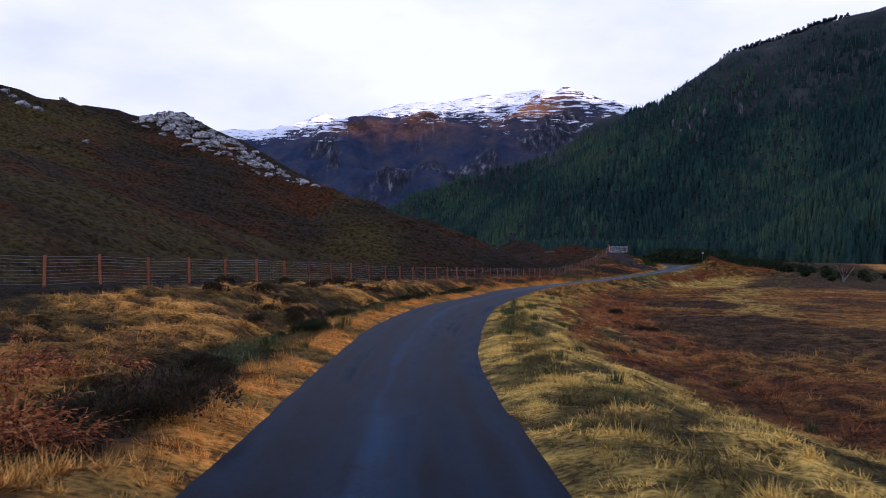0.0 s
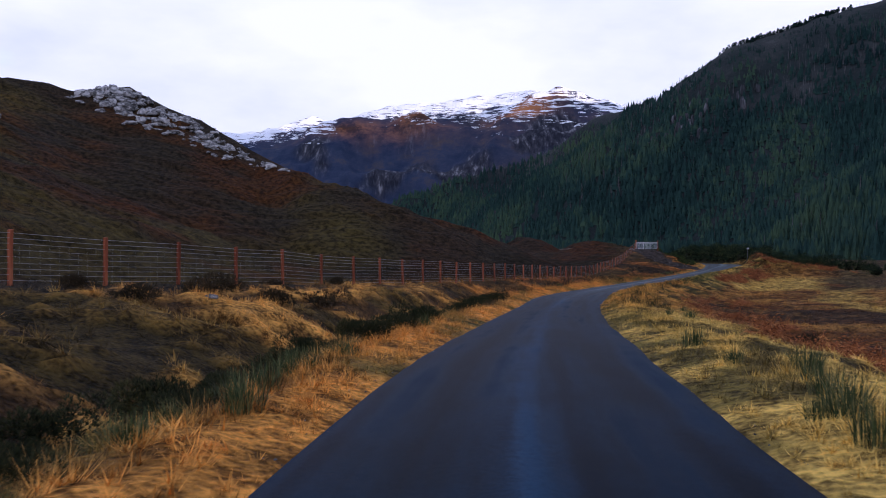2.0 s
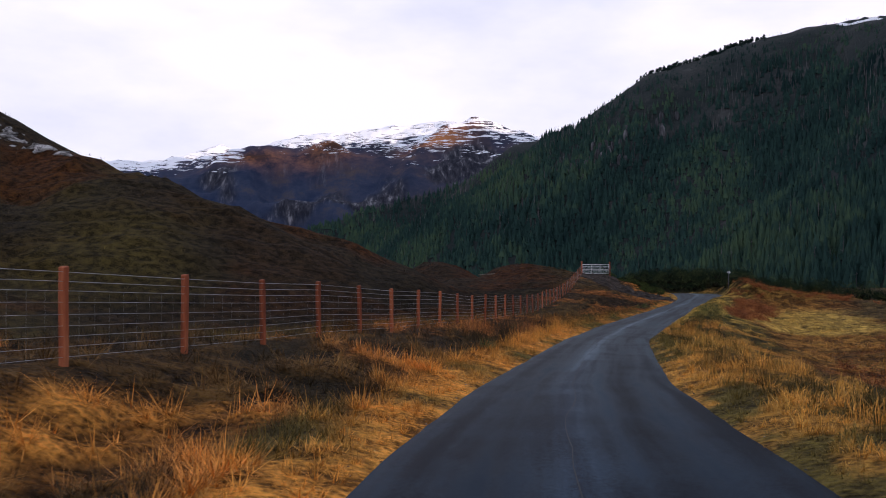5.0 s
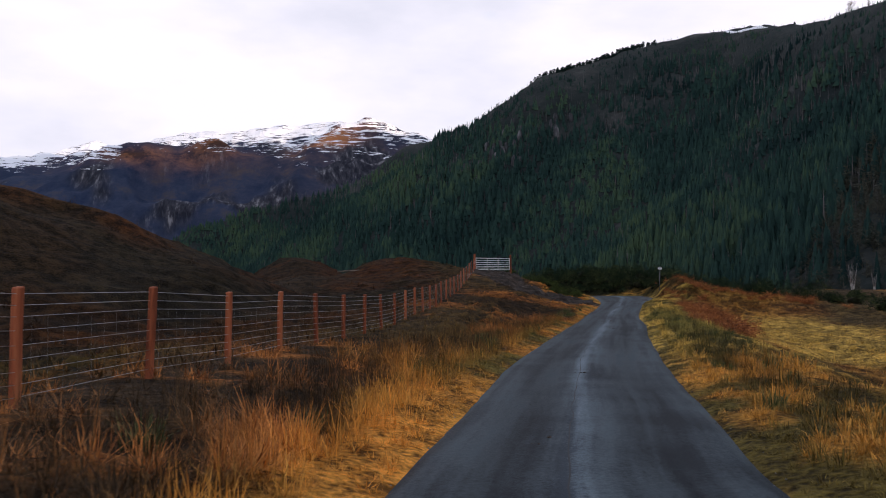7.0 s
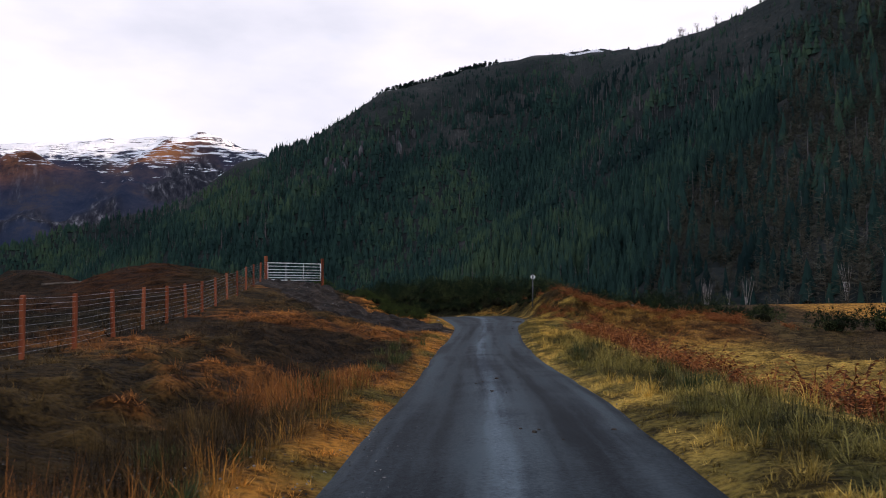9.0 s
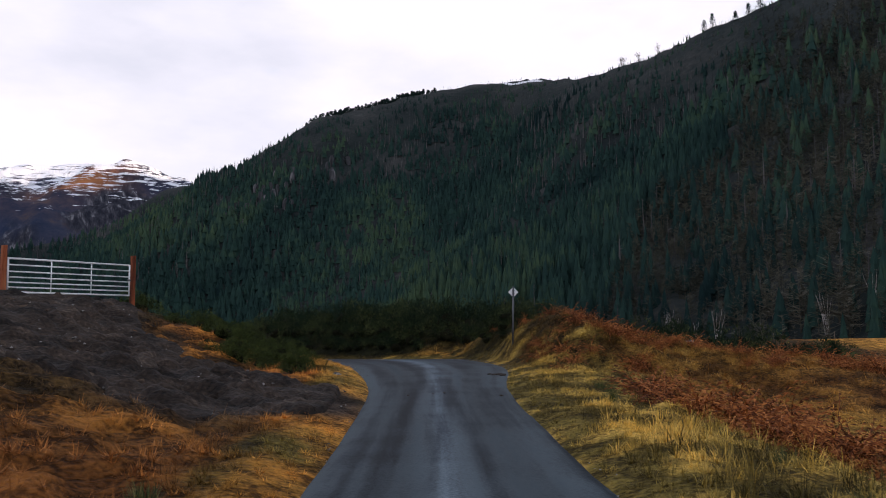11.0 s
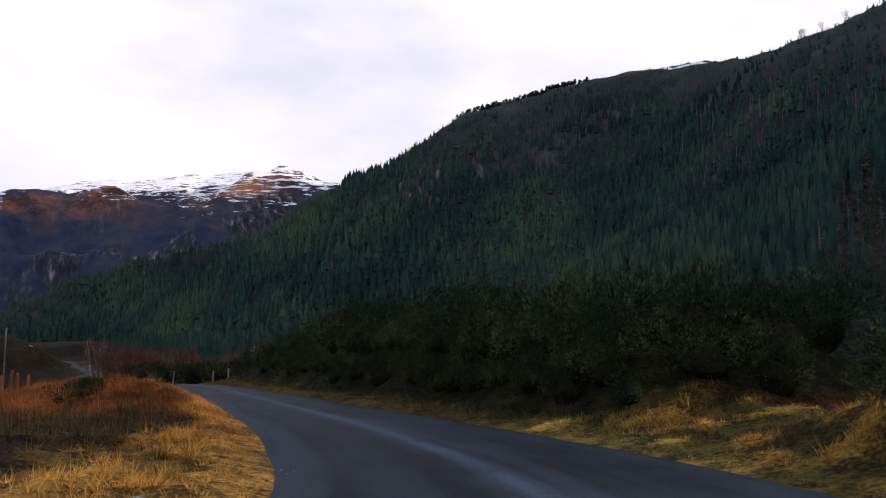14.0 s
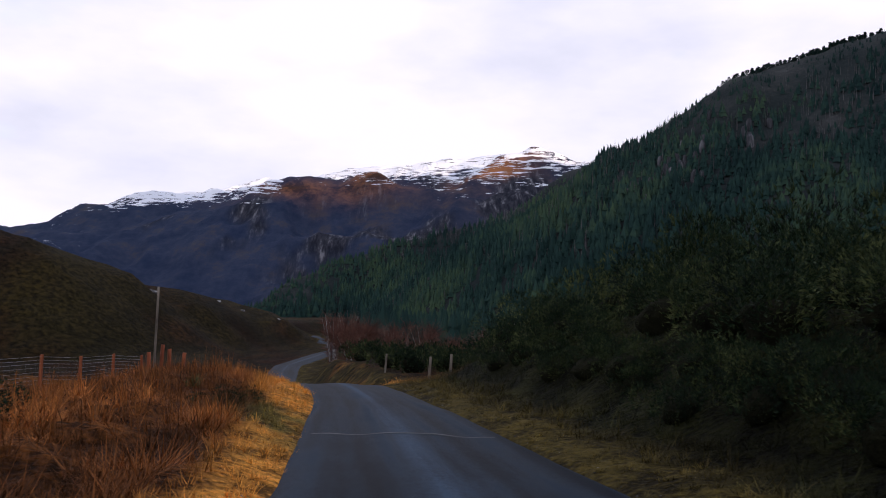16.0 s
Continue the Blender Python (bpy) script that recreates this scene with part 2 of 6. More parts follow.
def road_surface():
    """Worn single-track asphalt: two darker wheel tracks, a paler crown with a sheen streak painted in, damp sheen,
    coarse chippings.
    """
    m = bpy.data.materials.new("worn_asphalt")
    m.use_nodes = True
    n, k = m.node_tree.nodes, m.node_tree.links
    b = n["Principled BSDF"]
    co = n.new("ShaderNodeTexCoord")
    att = n.new("ShaderNodeAttribute")
    att.attribute_name = "across"
    patch, grit, streak = (n.new("ShaderNodeTexNoise") for _ in range(3))
    for node, s, d in ((patch, 0.9, 6), (grit, 24.0, 6), (streak, 1.0, 4)):
        node.inputs["Scale"].default_value, node.inputs["Detail"].default_value = s, d
    grit.inputs["Roughness"].default_value = 0.75
    k.new(co.outputs["Object"], patch.inputs["Vector"])
    k.new(co.outputs["Object"], grit.inputs["Vector"])
    sv = n.new("ShaderNodeMapping")
    sv.inputs["Scale"].default_value = (3.0, 0.1, 1.0)
    uv = n.new("ShaderNodeAttribute")
    uv.attribute_name = "lane"
    k.new(uv.outputs["Vector"], sv.inputs["Vector"])
    k.new(sv.outputs["Vector"], streak.inputs["Vector"])
    tone = n.new("ShaderNodeValToRGB")
    els = tone.color_ramp.elements
    tone.color_ramp.interpolation = "B_SPLINE"
    els[0].position, els[0].color = 0.0, (0.019, 0.0225, 0.031, 1)
    els[1].position, els[1].color = 1.0, (0.019, 0.0225, 0.031, 1)
    # the pale stop near the middle is a damp sheen streak put into the colour
    for p, c in ((0.1, 0.022), (0.27, 0.011), (0.42, 0.02), (0.47, 0.056), (0.53, 0.022), (0.74, 0.012), (0.9, 0.024)):
        el = els.new(p)
        el.color = (c, c * 1.16, c * 1.6, 1)
    k.new(att.outputs["Fac"], tone.inputs["Fac"])
    var = n.new("ShaderNodeValToRGB")
    var.color_ramp.elements[0].position, var.color_ramp.elements[0].color = 0.4, (0.42, 0.42, 0.44, 1)
    var.color_ramp.elements[1].position, var.color_ramp.elements[1].color = 0.62, (1.75, 1.7, 1.6, 1)
    add = n.new("ShaderNodeMath")
    add.operation = "MULTIPLY_ADD"
    add.inputs[1].default_value = 0.5
    k.new(grit.outputs["Fac"], add.inputs[0])
    half = n.new("ShaderNodeMath")
    half.operation = "MULTIPLY_ADD"
    half.inputs[1].default_value = 0.75
    k.new(streak.outputs["Fac"], half.inputs[0])
    third = n.new("ShaderNodeMath")
    third.operation = "MULTIPLY_ADD"
    third.inputs[1].default_value = 0.3
    third.inputs[2].default_value = -0.27
    k.new(patch.outputs["Fac"], third.inputs[0])
    k.new(third.outputs["Value"], half.inputs[2])
    k.new(half.outputs["Value"], add.inputs[2])
    k.new(add.outputs["Value"], var.inputs["Fac"])
    mul = n.new("ShaderNodeMixRGB")
    mul.blend_type = "MULTIPLY"
    mul.inputs["Fac"].default_value = 1.0
    k.new(tone.outputs["Color"], mul.inputs["Color1"])
    k.new(var.outputs["Color"], mul.inputs["Color2"])
    # dark blue to pale grey along the road: sky reflection and exposure in colour
    greyed, old, fade = n.new("ShaderNodeAttribute"), n.new("ShaderNodeMixRGB"), n.new("ShaderNodeMixRGB")
    greyed.attribute_name = "greyed"
    fade.inputs["Color1"].default_value, fade.inputs["Color2"].default_value = (0.16, 0.48, 0.78, 1), (2.0, 2.3, 2.05, 1)
    k.new(greyed.outputs["Fac"], fade.inputs["Fac"])
    old.blend_type = "MULTIPLY"
    old.inputs["Fac"].default_value = 1.0
    k.new(mul.outputs["Color"], old.inputs["Color1"])
    k.new(fade.outputs["Color"], old.inputs["Color2"])
    k.new(old.outputs["Color"], b.inputs["Base Color"])
    rough = n.new("ShaderNodeMapRange")
    rough.inputs["From Min"].default_value, rough.inputs["From Max"].default_value = 0.3, 0.7
    rough.inputs["To Min"].default_value, rough.inputs["To Max"].default_value = 0.5, 0.8
    k.new(half.outputs["Value"], rough.inputs["Value"])
    k.new(rough.outputs["Result"], b.inputs["Roughness"])
    b.inputs["Specular IOR Level"].default_value = 0.02
    bp = n.new("ShaderNodeBump")
    bp.inputs["Strength"].default_value, bp.inputs["Distance"].default_value = 0.5, 0.006
    k.new(grit.outputs["Fac"], bp.inputs["Height"])
    k.new(bp.outputs["Normal"], b.inputs["Normal"])
    return m


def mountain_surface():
    """Far moorland mountain: dark heather with haze painted in, rusty bent grass high up painted sunlit, streaky grey
    cliffs, broken snow near the top.
    """
    m = bpy.data.materials.new("snowy_mountainside")
    m.use_nodes = True
    n, k = m.node_tree.nodes, m.node_tree.links
    b = n["Principled BSDF"]
    b.inputs["Roughness"].default_value, b.inputs["Specular IOR Level"].default_value = 0.95, 0.05
    co = n.new("ShaderNodeTexCoord")

    def cloud(scale, stretch, rough=0.6):
        node, mp = n.new("ShaderNodeTexNoise"), n.new("ShaderNodeMapping")
        node.inputs["Scale"].default_value, node.inputs["Detail"].default_value, node.inputs["Roughness"].default_value = scale, 8.0, rough
        mp.inputs["Scale"].default_value = stretch
        k.new(co.outputs["Object"], mp.inputs["Vector"])
        k.new(mp.outputs["Vector"], node.inputs["Vector"])
        return node.outputs["Fac"]

    def ramp(fac, stops):
        node = n.new("ShaderNodeValToRGB")
        while len(node.color_ramp.elements) < len(stops):
            node.color_ramp.elements.new(0.5)
        for el, (p, c) in zip(node.color_ramp.elements, stops):
            el.position, el.color = p, (*c, 1)
        k.new(fac, node.inputs["Fac"])
        return node.outputs["Color"]

    def level(name):
        node = n.new("ShaderNodeAttribute")
        node.attribute_name = name
        return node.outputs["Fac"]

    def blend(fac, p, q):
        node = n.new("ShaderNodeMixRGB")
        k.new(fac, node.inputs["Fac"])
        k.new(p, node.inputs["Color1"])
        k.new(q, node.inputs["Color2"])
        return node.outputs["Color"]

    heath, streak, drift = cloud(0.026, (1, 1, 1.4), 0.74), cloud(0.06, (2.6, 0.9, 0.45), 0.7), cloud(0.075, (0.55, 1.0, 4.2), 0.68)
    # heather leans to blue: the haze of distance is put into its colour
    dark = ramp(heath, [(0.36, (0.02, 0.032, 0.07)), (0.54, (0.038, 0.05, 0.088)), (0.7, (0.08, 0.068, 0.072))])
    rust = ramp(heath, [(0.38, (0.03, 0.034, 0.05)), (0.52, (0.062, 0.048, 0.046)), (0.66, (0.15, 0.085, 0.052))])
    # bent grass as bright orange as under low sun, light put into the colour
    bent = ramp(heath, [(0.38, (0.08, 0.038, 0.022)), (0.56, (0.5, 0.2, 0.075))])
    stone = ramp(streak, [(0.42, (0.018, 0.02, 0.03)), (0.55, (0.05, 0.052, 0.066)), (0.66, (0.22, 0.22, 0.24))])
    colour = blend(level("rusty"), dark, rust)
    colour = blend(level("sunlit_grass"), colour, bent)
    colour = blend(level("crag"), colour, stone)
    spread, total, cover = n.new("ShaderNodeMapRange"), n.new("ShaderNodeMath"), n.new("ShaderNodeMapRange")
    spread.inputs["From Min"].default_value, spread.inputs["From Max"].default_value = 0.34, 0.66
    k.new(drift, spread.inputs["Value"])
    total.operation = "ADD"
    k.new(level("snow"), total.inputs[0])
    k.new(spread.outputs["Result"], total.inputs[1])
    cover.inputs["From Min"].default_value, cover.inputs["From Max"].default_value = 0.97, 1.01
    k.new(total.outputs["Value"], cover.inputs["Value"])
    white = n.new("ShaderNodeRGB")
    white.outputs[0].default_value = (0.88, 0.91, 0.97, 1)
    k.new(blend(cover.outputs["Result"], colour, white.outputs[0]), b.inputs["Base Color"])
    bp = n.new("ShaderNodeBump")
    bp.inputs["Strength"].default_value, bp.inputs["Distance"].default_value = 0.8, 5.0
    k.new(streak, bp.inputs["Height"])
    k.new(bp.outputs["Normal"], b.inputs["Normal"])
    return m


M["road"], M["mountain"] = road_surface(), mountain_surface()

# ---- lie of the land ----
RNG = np.random.default_rng(7)
TABLE = RNG.random((256, 256))


def vnoise(x, y, size, shift=0):
    """Smooth noise from -1 to 1 with cells of the given size in metres."""
    u, v = np.asarray(x, float) / size + 17.3 * shift, np.asarray(y, float) / size + 5.7 * shift
    i, j = np.floor(u).astype(int), np.floor(v).astype(int)
    f, g = u - i, v - j
    f, g = f * f * (3 - 2 * f), g * g * (3 - 2 * g)
    t00, t10 = TABLE[i % 256, j % 256], TABLE[(i + 1) % 256, j % 256]
    t01, t11 = TABLE[i % 256, (j + 1) % 256], TABLE[(i + 1) % 256, (j + 1) % 256]
    return 2 * ((t00 * (1 - f) + t10 * f) * (1 - g) + (t01 * (1 - f) + t11 * f) * g) - 1


def fbm(x, y, size, octaves=4, shift=0, gain=0.5):
    return sum(gain**n * vnoise(x, y, size / 2**n, shift + n) for n in range(octaves))


def ridged(x, y, size, octaves=4, shift=0):
    return sum(0.5**n * (1 - 2 * np.abs(vnoise(x, y, size / 2**n, shift + n))) for n in range(octaves))


def smooth(a, b, x):
    t = np.clip((np.asarray(x, float) - a) / (b - a), 0, 1)
    return t * t * (3 - 2 * t)


def soft_max(a, b, k):
    h = np.clip(0.5 + 0.5 * (a - b) / k, 0, 1)
    return b * (1 - h) + a * h + k * h * (1 - h)


LEFT_EDGE = [(-60, -4), (-20, -2.3), (5.5, -1.5), (12, -2.0), (18.5, -2.25), (24, -2.2), (30, -1.7), (37, -0.8), (45, 0.45), (49, 1.1), (58, 2.6), (62.5, 3.3),
             (69, 5.0), (74, 6.7), (84.7, 10.3), (95.4, 14.6), (105, 19.2), (114, 23.7), (122.7, 27.8), (134, 33.5), (137, 34.7), (143.4, 36.8),
             (147.6, 37.9), (152, 38.8), (158, 39.1), (164, 38.85), (170, 38.3), (176, 37.6), (190, 34), (215, 27), (255, 20.8), (275, 21.8), (287, 23), (294.5, 19.6), (304, 15), (330, 3)]
RIGHT_EDGE = [(-60, -0.7), (-20, 0.9), (5.5, 1.4), (12.4, 1.1), (18, 1.0), (22, 1.2), (27, 1.5), (32.3, 1.95), (43, 3.3), (48, 4.1), (54, 5.1), (58, 6.0),
              (70, 8.7), (77, 10.9), (84, 13.2), (94.2, 17.7), (104, 22.2), (109, 24.7), (117.6, 28.5), (126.5, 33), (132.3, 36), (135.1, 37.5),
              (139.8, 40.7), (143, 42.2), (148, 43.8), (152, 44.0), (157, 43.6), (162.5, 42.7), (170, 41.0), (177, 39.3), (190, 37), (215, 30.2), (255, 24), (275, 25), (287, 26.2), (294.5, 22.9), (304, 18.3), (330, 6.5)]
ROAD_Z = [(-60, 7.5), (0, 3.74), (11.4, 2.74), (17.1, 2.38), (28.7, 2.05), (34.4, 1.87), (40.1, 1.53), (54, 0.83), (68, 0.24), (79, -0.21), (89.6, -0.6), (99.5, -0.83),
          (127.5, -1.21), (138.9, -0.95), (147, -0.93), (155, -1.19), (160.5, -1.34), (170, -1.43), (178, -1.52), (184, -2.0), (192, -3.4), (205, -5.0), (230, -6.1), (255, -6.3), (285, -5.8), (294, -5.4), (303, -4.1), (309, -4.3), (330, -7.0)]
YS = np.arange(-60, 331, 0.5)


def smoothed(rows, reach):
    k = np.exp(-0.5 * (np.arange(-12, 13) * 0.5 / reach) ** 2)
    v = np.interp(YS, *np.array(rows, float).T)
    return np.convolve(np.pad(v, 12, mode="reflect", reflect_type="odd"), k / k.sum(), mode="valid")


XL, XR, ZR = smoothed(LEFT_EDGE, 1.3), smoothed(RIGHT_EDGE, 1.3), smoothed(ROAD_Z, 3.0)
LEAN = np.cos(np.arctan(np.gradient((XL + XR) / 2, 0.5)))


def road_at(y):
    """Left edge, right edge, height and the cosine of the bend's slant at y."""
    y = np.clip(y, -60, 330)
    return np.interp(y, YS, XL), np.interp(y, YS, XR), np.interp(y, YS, ZR), np.interp(y, YS, LEAN)


def fence_x(y):
    y = np.asarray(y, float)
    return np.where(y < 147, -9.58 + 0.339 * (y - 36.4), np.interp(y, [147, 158, 193, 230, 330], [27.9, 28.0, 26.9, 16, 0]))


FENCE_Z = [(-60, 7.0), (0, 4.2), (20, 3.35), (36.4, 2.57), (47.4, 2.0), (52.6, 1.62), (65, 1.05), (77.6, 0.44), (90, -0.15), (103.5, -0.58), (117, -0.48), (127, -0.1), (136, 0.6), (143, 1.15), (148, 1.2), (155, 0.0), (165, -2.0), (181, -2.7), (193, -3.0), (210, -3.9), (255, -5.2), (330, -3)]


def along(x, y, crest):
    """Distance to a crest line of (x, y, height) and the height of its nearest place."""
    best, high = np.full(np.shape(x), 1e9), np.zeros(np.shape(x))
    for (x0, y0, z0), (x1, y1, z1) in zip(crest, crest[1:]):
        t = np.clip(((x - x0) * (x1 - x0) + (y - y0) * (y1 - y0)) / ((x1 - x0) ** 2 + (y1 - y0) ** 2), 0, 1)
        d = np.hypot(x - x0 - t * (x1 - x0), y - y0 - t * (y1 - y0))
        near = d < best
        best, high = np.where(near, d, best), np.where(near, z0 + t * (z1 - z0), high)
    return best, high


def tent(x, y, crest, fall):
    """The highest of the slopes that fall away from each stretch of a crest line."""
    high = np.full(np.shape(x), -1e3)
    for (x0, y0, z0), (x1, y1, z1) in zip(crest, crest[1:]):
        t = np.clip(((x - x0) * (x1 - x0) + (y - y0) * (y1 - y0)) / ((x1 - x0) ** 2 + (y1 - y0) ** 2), 0, 1)
        d = np.hypot(x - x0 - t * (x1 - x0), y - y0 - t * (y1 - y0))
        high = np.maximum(high, z0 + t * (z1 - z0) - fall(d))
    return high


LEFT_CREST = [(-260, 20, 70), (-130, 95, 42), (-75, 132, 27.0), (-64, 138, 24.4), (-57, 146, 23.4), (-51, 146, 24.4), (-47.5, 143.5, 22.6), (-42, 143.5, 19.2), (-40, 148, 17.3), (-33, 141, 14.9),
              (-23.5, 132, 12.0), (-15, 123, 8.9), (-7.5, 121, 6.5), (-5.2, 121, 5.5), (-2, 125, 5.0), (0.5, 123, 4.1), (4.7, 122, 1.9), (9, 121, -0.8)]
BACK_CREST = [(-160, 230, 50), (-60, 245, 20), (-7, 252, 7.0), (-4, 259, 5.7), (-1, 267, 2.8), (2, 272, 2.3), (6, 284, 1.6), (10, 292, 0.7), (14, 298, -1.5), (17, 304, -5)]


def left_hill(x, y):
    d, z = along(x, y, LEFT_CREST)
    d2, z2 = along(x, y, BACK_CREST)
    h = tent(x, y, LEFT_CREST, lambda d: 0.5 * np.maximum(d - 2, 0) * (0.95 - 0.2 * smooth(30, 90, d))) + 0.6 * ridged(x, y, 26, 4, 3) * smooth(4, 14, z)
    h2 = tent(x, y, BACK_CREST, lambda d: 0.4 * np.minimum(d, 6) + 0.75 * np.maximum(d - 6, 0)) + 0.8 * fbm(x, y, 14, 4, 9)
    return np.maximum(h, h2)


def gauss(x, y, cx, cy, rx, ry, turn=0.0):
    c, s = math.cos(radians(turn)), math.sin(radians(turn))
    u, v = (x - cx) * c + (y - cy) * s, -(x - cx) * s + (y - cy) * c
    return np.exp(-0.5 * ((u / rx) ** 2 + (v / ry) ** 2))


def mud_at(x, y):
    """How churned the ramp from the road up to the gate is."""
    d, _ = along(x, y, [(28.9, 146, 0), (28.0, 141, 0), (29.0, 136.5, 0), (30.6, 133, 0)])
    wide = 1.8 + 0.6 * smooth(146, 136, y)
    return smooth(wide + 0.9, wide - 0.5, d + 0.5 * vnoise(x, y, 1.5, 4)) * smooth(129.5, 131.5, y)


def tussock(x, y):
    """Where grass tussocks stand: 1 on their tops, 0 in the hollows between."""
    return smooth(-0.4, 0.7, 0.8 * vnoise(x, y, 0.55, 201) + 0.5 * vnoise(x, y, 0.25, 203) + 0.35 * vnoise(x, y, 2.3, 207))


def ground_z(x, y, rough=True):
    x, y = np.asarray(x, float), np.asarray(y, float)
    xl, xr, zr, lean = road_at(y)
    dl, dr = (xl - x) * lean, (x - xr) * lean
    # left: verge, ditch, bank up to the fence
    fx = fence_x(y)
    to_fence = np.maximum((xl - fx) * lean, 3.0)
    fz = np.interp(y, *np.array(FENCE_Z, float).T)
    ditch = smooth(14, 24, y) * (1 - smooth(62, 72, y)) + 0.5 * smooth(100, 106, y) * (1 - smooth(120, 127, y))
    up = smooth(0.15, 1.0, dl / to_fence)
    left = zr + 0.1 * smooth(0, 0.5, dl) + (fz - zr - 0.1) * up
    left = left - 0.55 * ditch * np.exp(-0.5 * ((dl - 2.3) / 0.65) ** 2)
    past = (fx - x) * lean
    left = np.where(past > 0, fz - 0.5 * smooth(0, 8, past) - 0.02 * np.maximum(past - 8, 0), left)
    left = np.maximum(left, -8)
    left = left + 5.9 * gauss(x, y, 14, 177, 5.6, 10) + 2.5 * gauss(x, y, 21.5, 155, 3.2, 6.5) + 0.45 * gauss(x, y, 33, 143, 1.8, 3.0)
    left = soft_max(left, left_hill(x, y), 1.5)
    # right: verge, then down to the flat; mound at the sign, gorse bank past the bend
    floor = np.interp(y, [-200, 0, 150, 200, 300, 600, 2000], [-1.5, -1.6, -2.1, -3.6, -6.5, -9, -12])
    flat = zr - 0.95
    flat = flat + (floor - flat) * smooth(12, 70, dr)
    right = zr + 0.08 * smooth(0, 0.5, dr) + (flat - zr - 0.08) * smooth(0.8, 6.5, dr)
    right = right + smooth(0.3, 2.5, dr) * (1.3 * gauss(x, y, 45.2, 141.6, 2.6, 3.6, 35) + 0.8 * gauss(x, y, 51, 137.5, 5.0, 2.6, -28))
    right = right + smooth(0.4, 1.8, dr) * 1.45 * gauss(x, y, 46.8, 147.8, 1.9, 2.5)
    right = right - 0.25 * gauss(x, y, 5.4, 9.8, 2.8, 0.6, 6)
    right = right + 0.6 * smooth(0.15, 1.0, dr) * gauss(x, y, 43.5, 144.0, 1.3, 1.6)
    bank = smooth(150, 160, y) * (1 - smooth(184, 200, y))
    right = right + bank * (1.5 * smooth(0.8, 4.0, dr) - 0.9 * smooth(6, 14, dr) + 0.9 * smooth(0.8, 6.5, dr))
    keep_up = smooth(180, 190, y) * (1 - smooth(216, 236, y)) * smooth(0.5, 3, dr) * (1 - smooth(14, 30, dr))
    right = right + keep_up * (-2.65 - 0.02 * (y - 190) - right)
    z = np.where(dl > 0, left, np.where(dr > 0, right, zr - 0.05))
    if rough:
        off = np.maximum(dl, dr)
        by_fence = (0.2 + 0.8 * smooth(0.3, 2.5, np.abs(fx - x))) * (dl > dr) + 1.0 * (dl <= dr)
        z = z + smooth(0.6, 3.0, off) * by_fence * (0.13 * fbm(x, y, 2.8, 3, 1) + 0.05 * vnoise(x, y, 0.9, 5)) * (1 + 2.5 * smooth(8, 40, off) * (dl > dr) - 0.7 * smooth(24, 40, dr))
        z = z + smooth(0.1, 0.5, off) * 0.03 * vnoise(x, y, 0.5, 6)
        z = z + tussock(x, y) * by_fence * np.where(dl > dr, 0.05 * smooth(0.2, 0.8, off) + 0.13 * smooth(0.9, 2.0, off), 0.04 * smooth(0.2, 0.8, off) + 0.05 * smooth(0.9, 2.0, off)) * (1 - smooth(14, 24, off))
        z = z + gauss(x, y, 46, 140, 6, 5) * smooth(0.6, 2.0, off) * (0.22 * fbm(x, y, 1.5, 2, 19))
        z = z + mud_at(x, y) * 0.025 * np.sin((x * 0.95 + y * 0.3) * 5.2) * smooth(0.3, 1.0, off)
    return z


RIGHT_CREST = [(420, -600, 220), (400, -150, 205), (370, 120, 172), (345, 320, 151), (327, 395, 142), (328, 430, 142), (338, 512, 152), (345, 600, 177), (284, 637, 169),
               (226, 645, 149), (214, 650, 141), (205, 676, 125), (182, 735, 115), (152, 790, 118), (124, 797, 97), (90, 800, 77), (46, 800, 66), (10, 792, 56), (-30, 780, 41), (-57, 775, 28), (-90, 765, 6), (-130, 750, -14)]


def right_hill(x, y):
    d, z = along(x, y, RIGHT_CREST)
    k = 0.97 - 0.19 * smooth(430, 650, y)

    def fall(d):
        return 0.35 * np.minimum(d, 18) + k * np.maximum(d - 18, 0) * (1 - 0.12 * smooth(60, 200, d))

    east, nose, spur = tent(x, y, RIGHT_CREST[:8], fall), tent(x, y, RIGHT_CREST[7:14], fall), tent(x, y, RIGHT_CREST[13:], fall)
    top = soft_max(soft_max(east, nose, 1 + 40 * smooth(15, 90, d)), spur, 1 + 12 * smooth(20, 120, d))
    gully = (3.0 * ridged(x, y, 70, 4, 21) + 2.0 * fbm(x, y, 30, 3, 25)) * smooth(6, 40, d)
    return top + gully + 1.2 * fbm(x, y, 16, 3, 28)


FAR_CREST = [(-900, 1180, 110), (-560, 1200, 90), (-490, 1205, 94), (-435, 1222, 107), (-340, 1260, 138), (-268, 1300, 168), (-215, 1330, 188), (-185, 1345, 182), (-150, 1340, 190),
             (-95, 1328, 206), (-40, 1322, 210), (30, 1316, 217), (80, 1316, 224), (132, 1316, 232), (190, 1318, 222), (240, 1316, 212), (330, 1300, 190), (460, 1260, 200), (700, 1200, 215)]


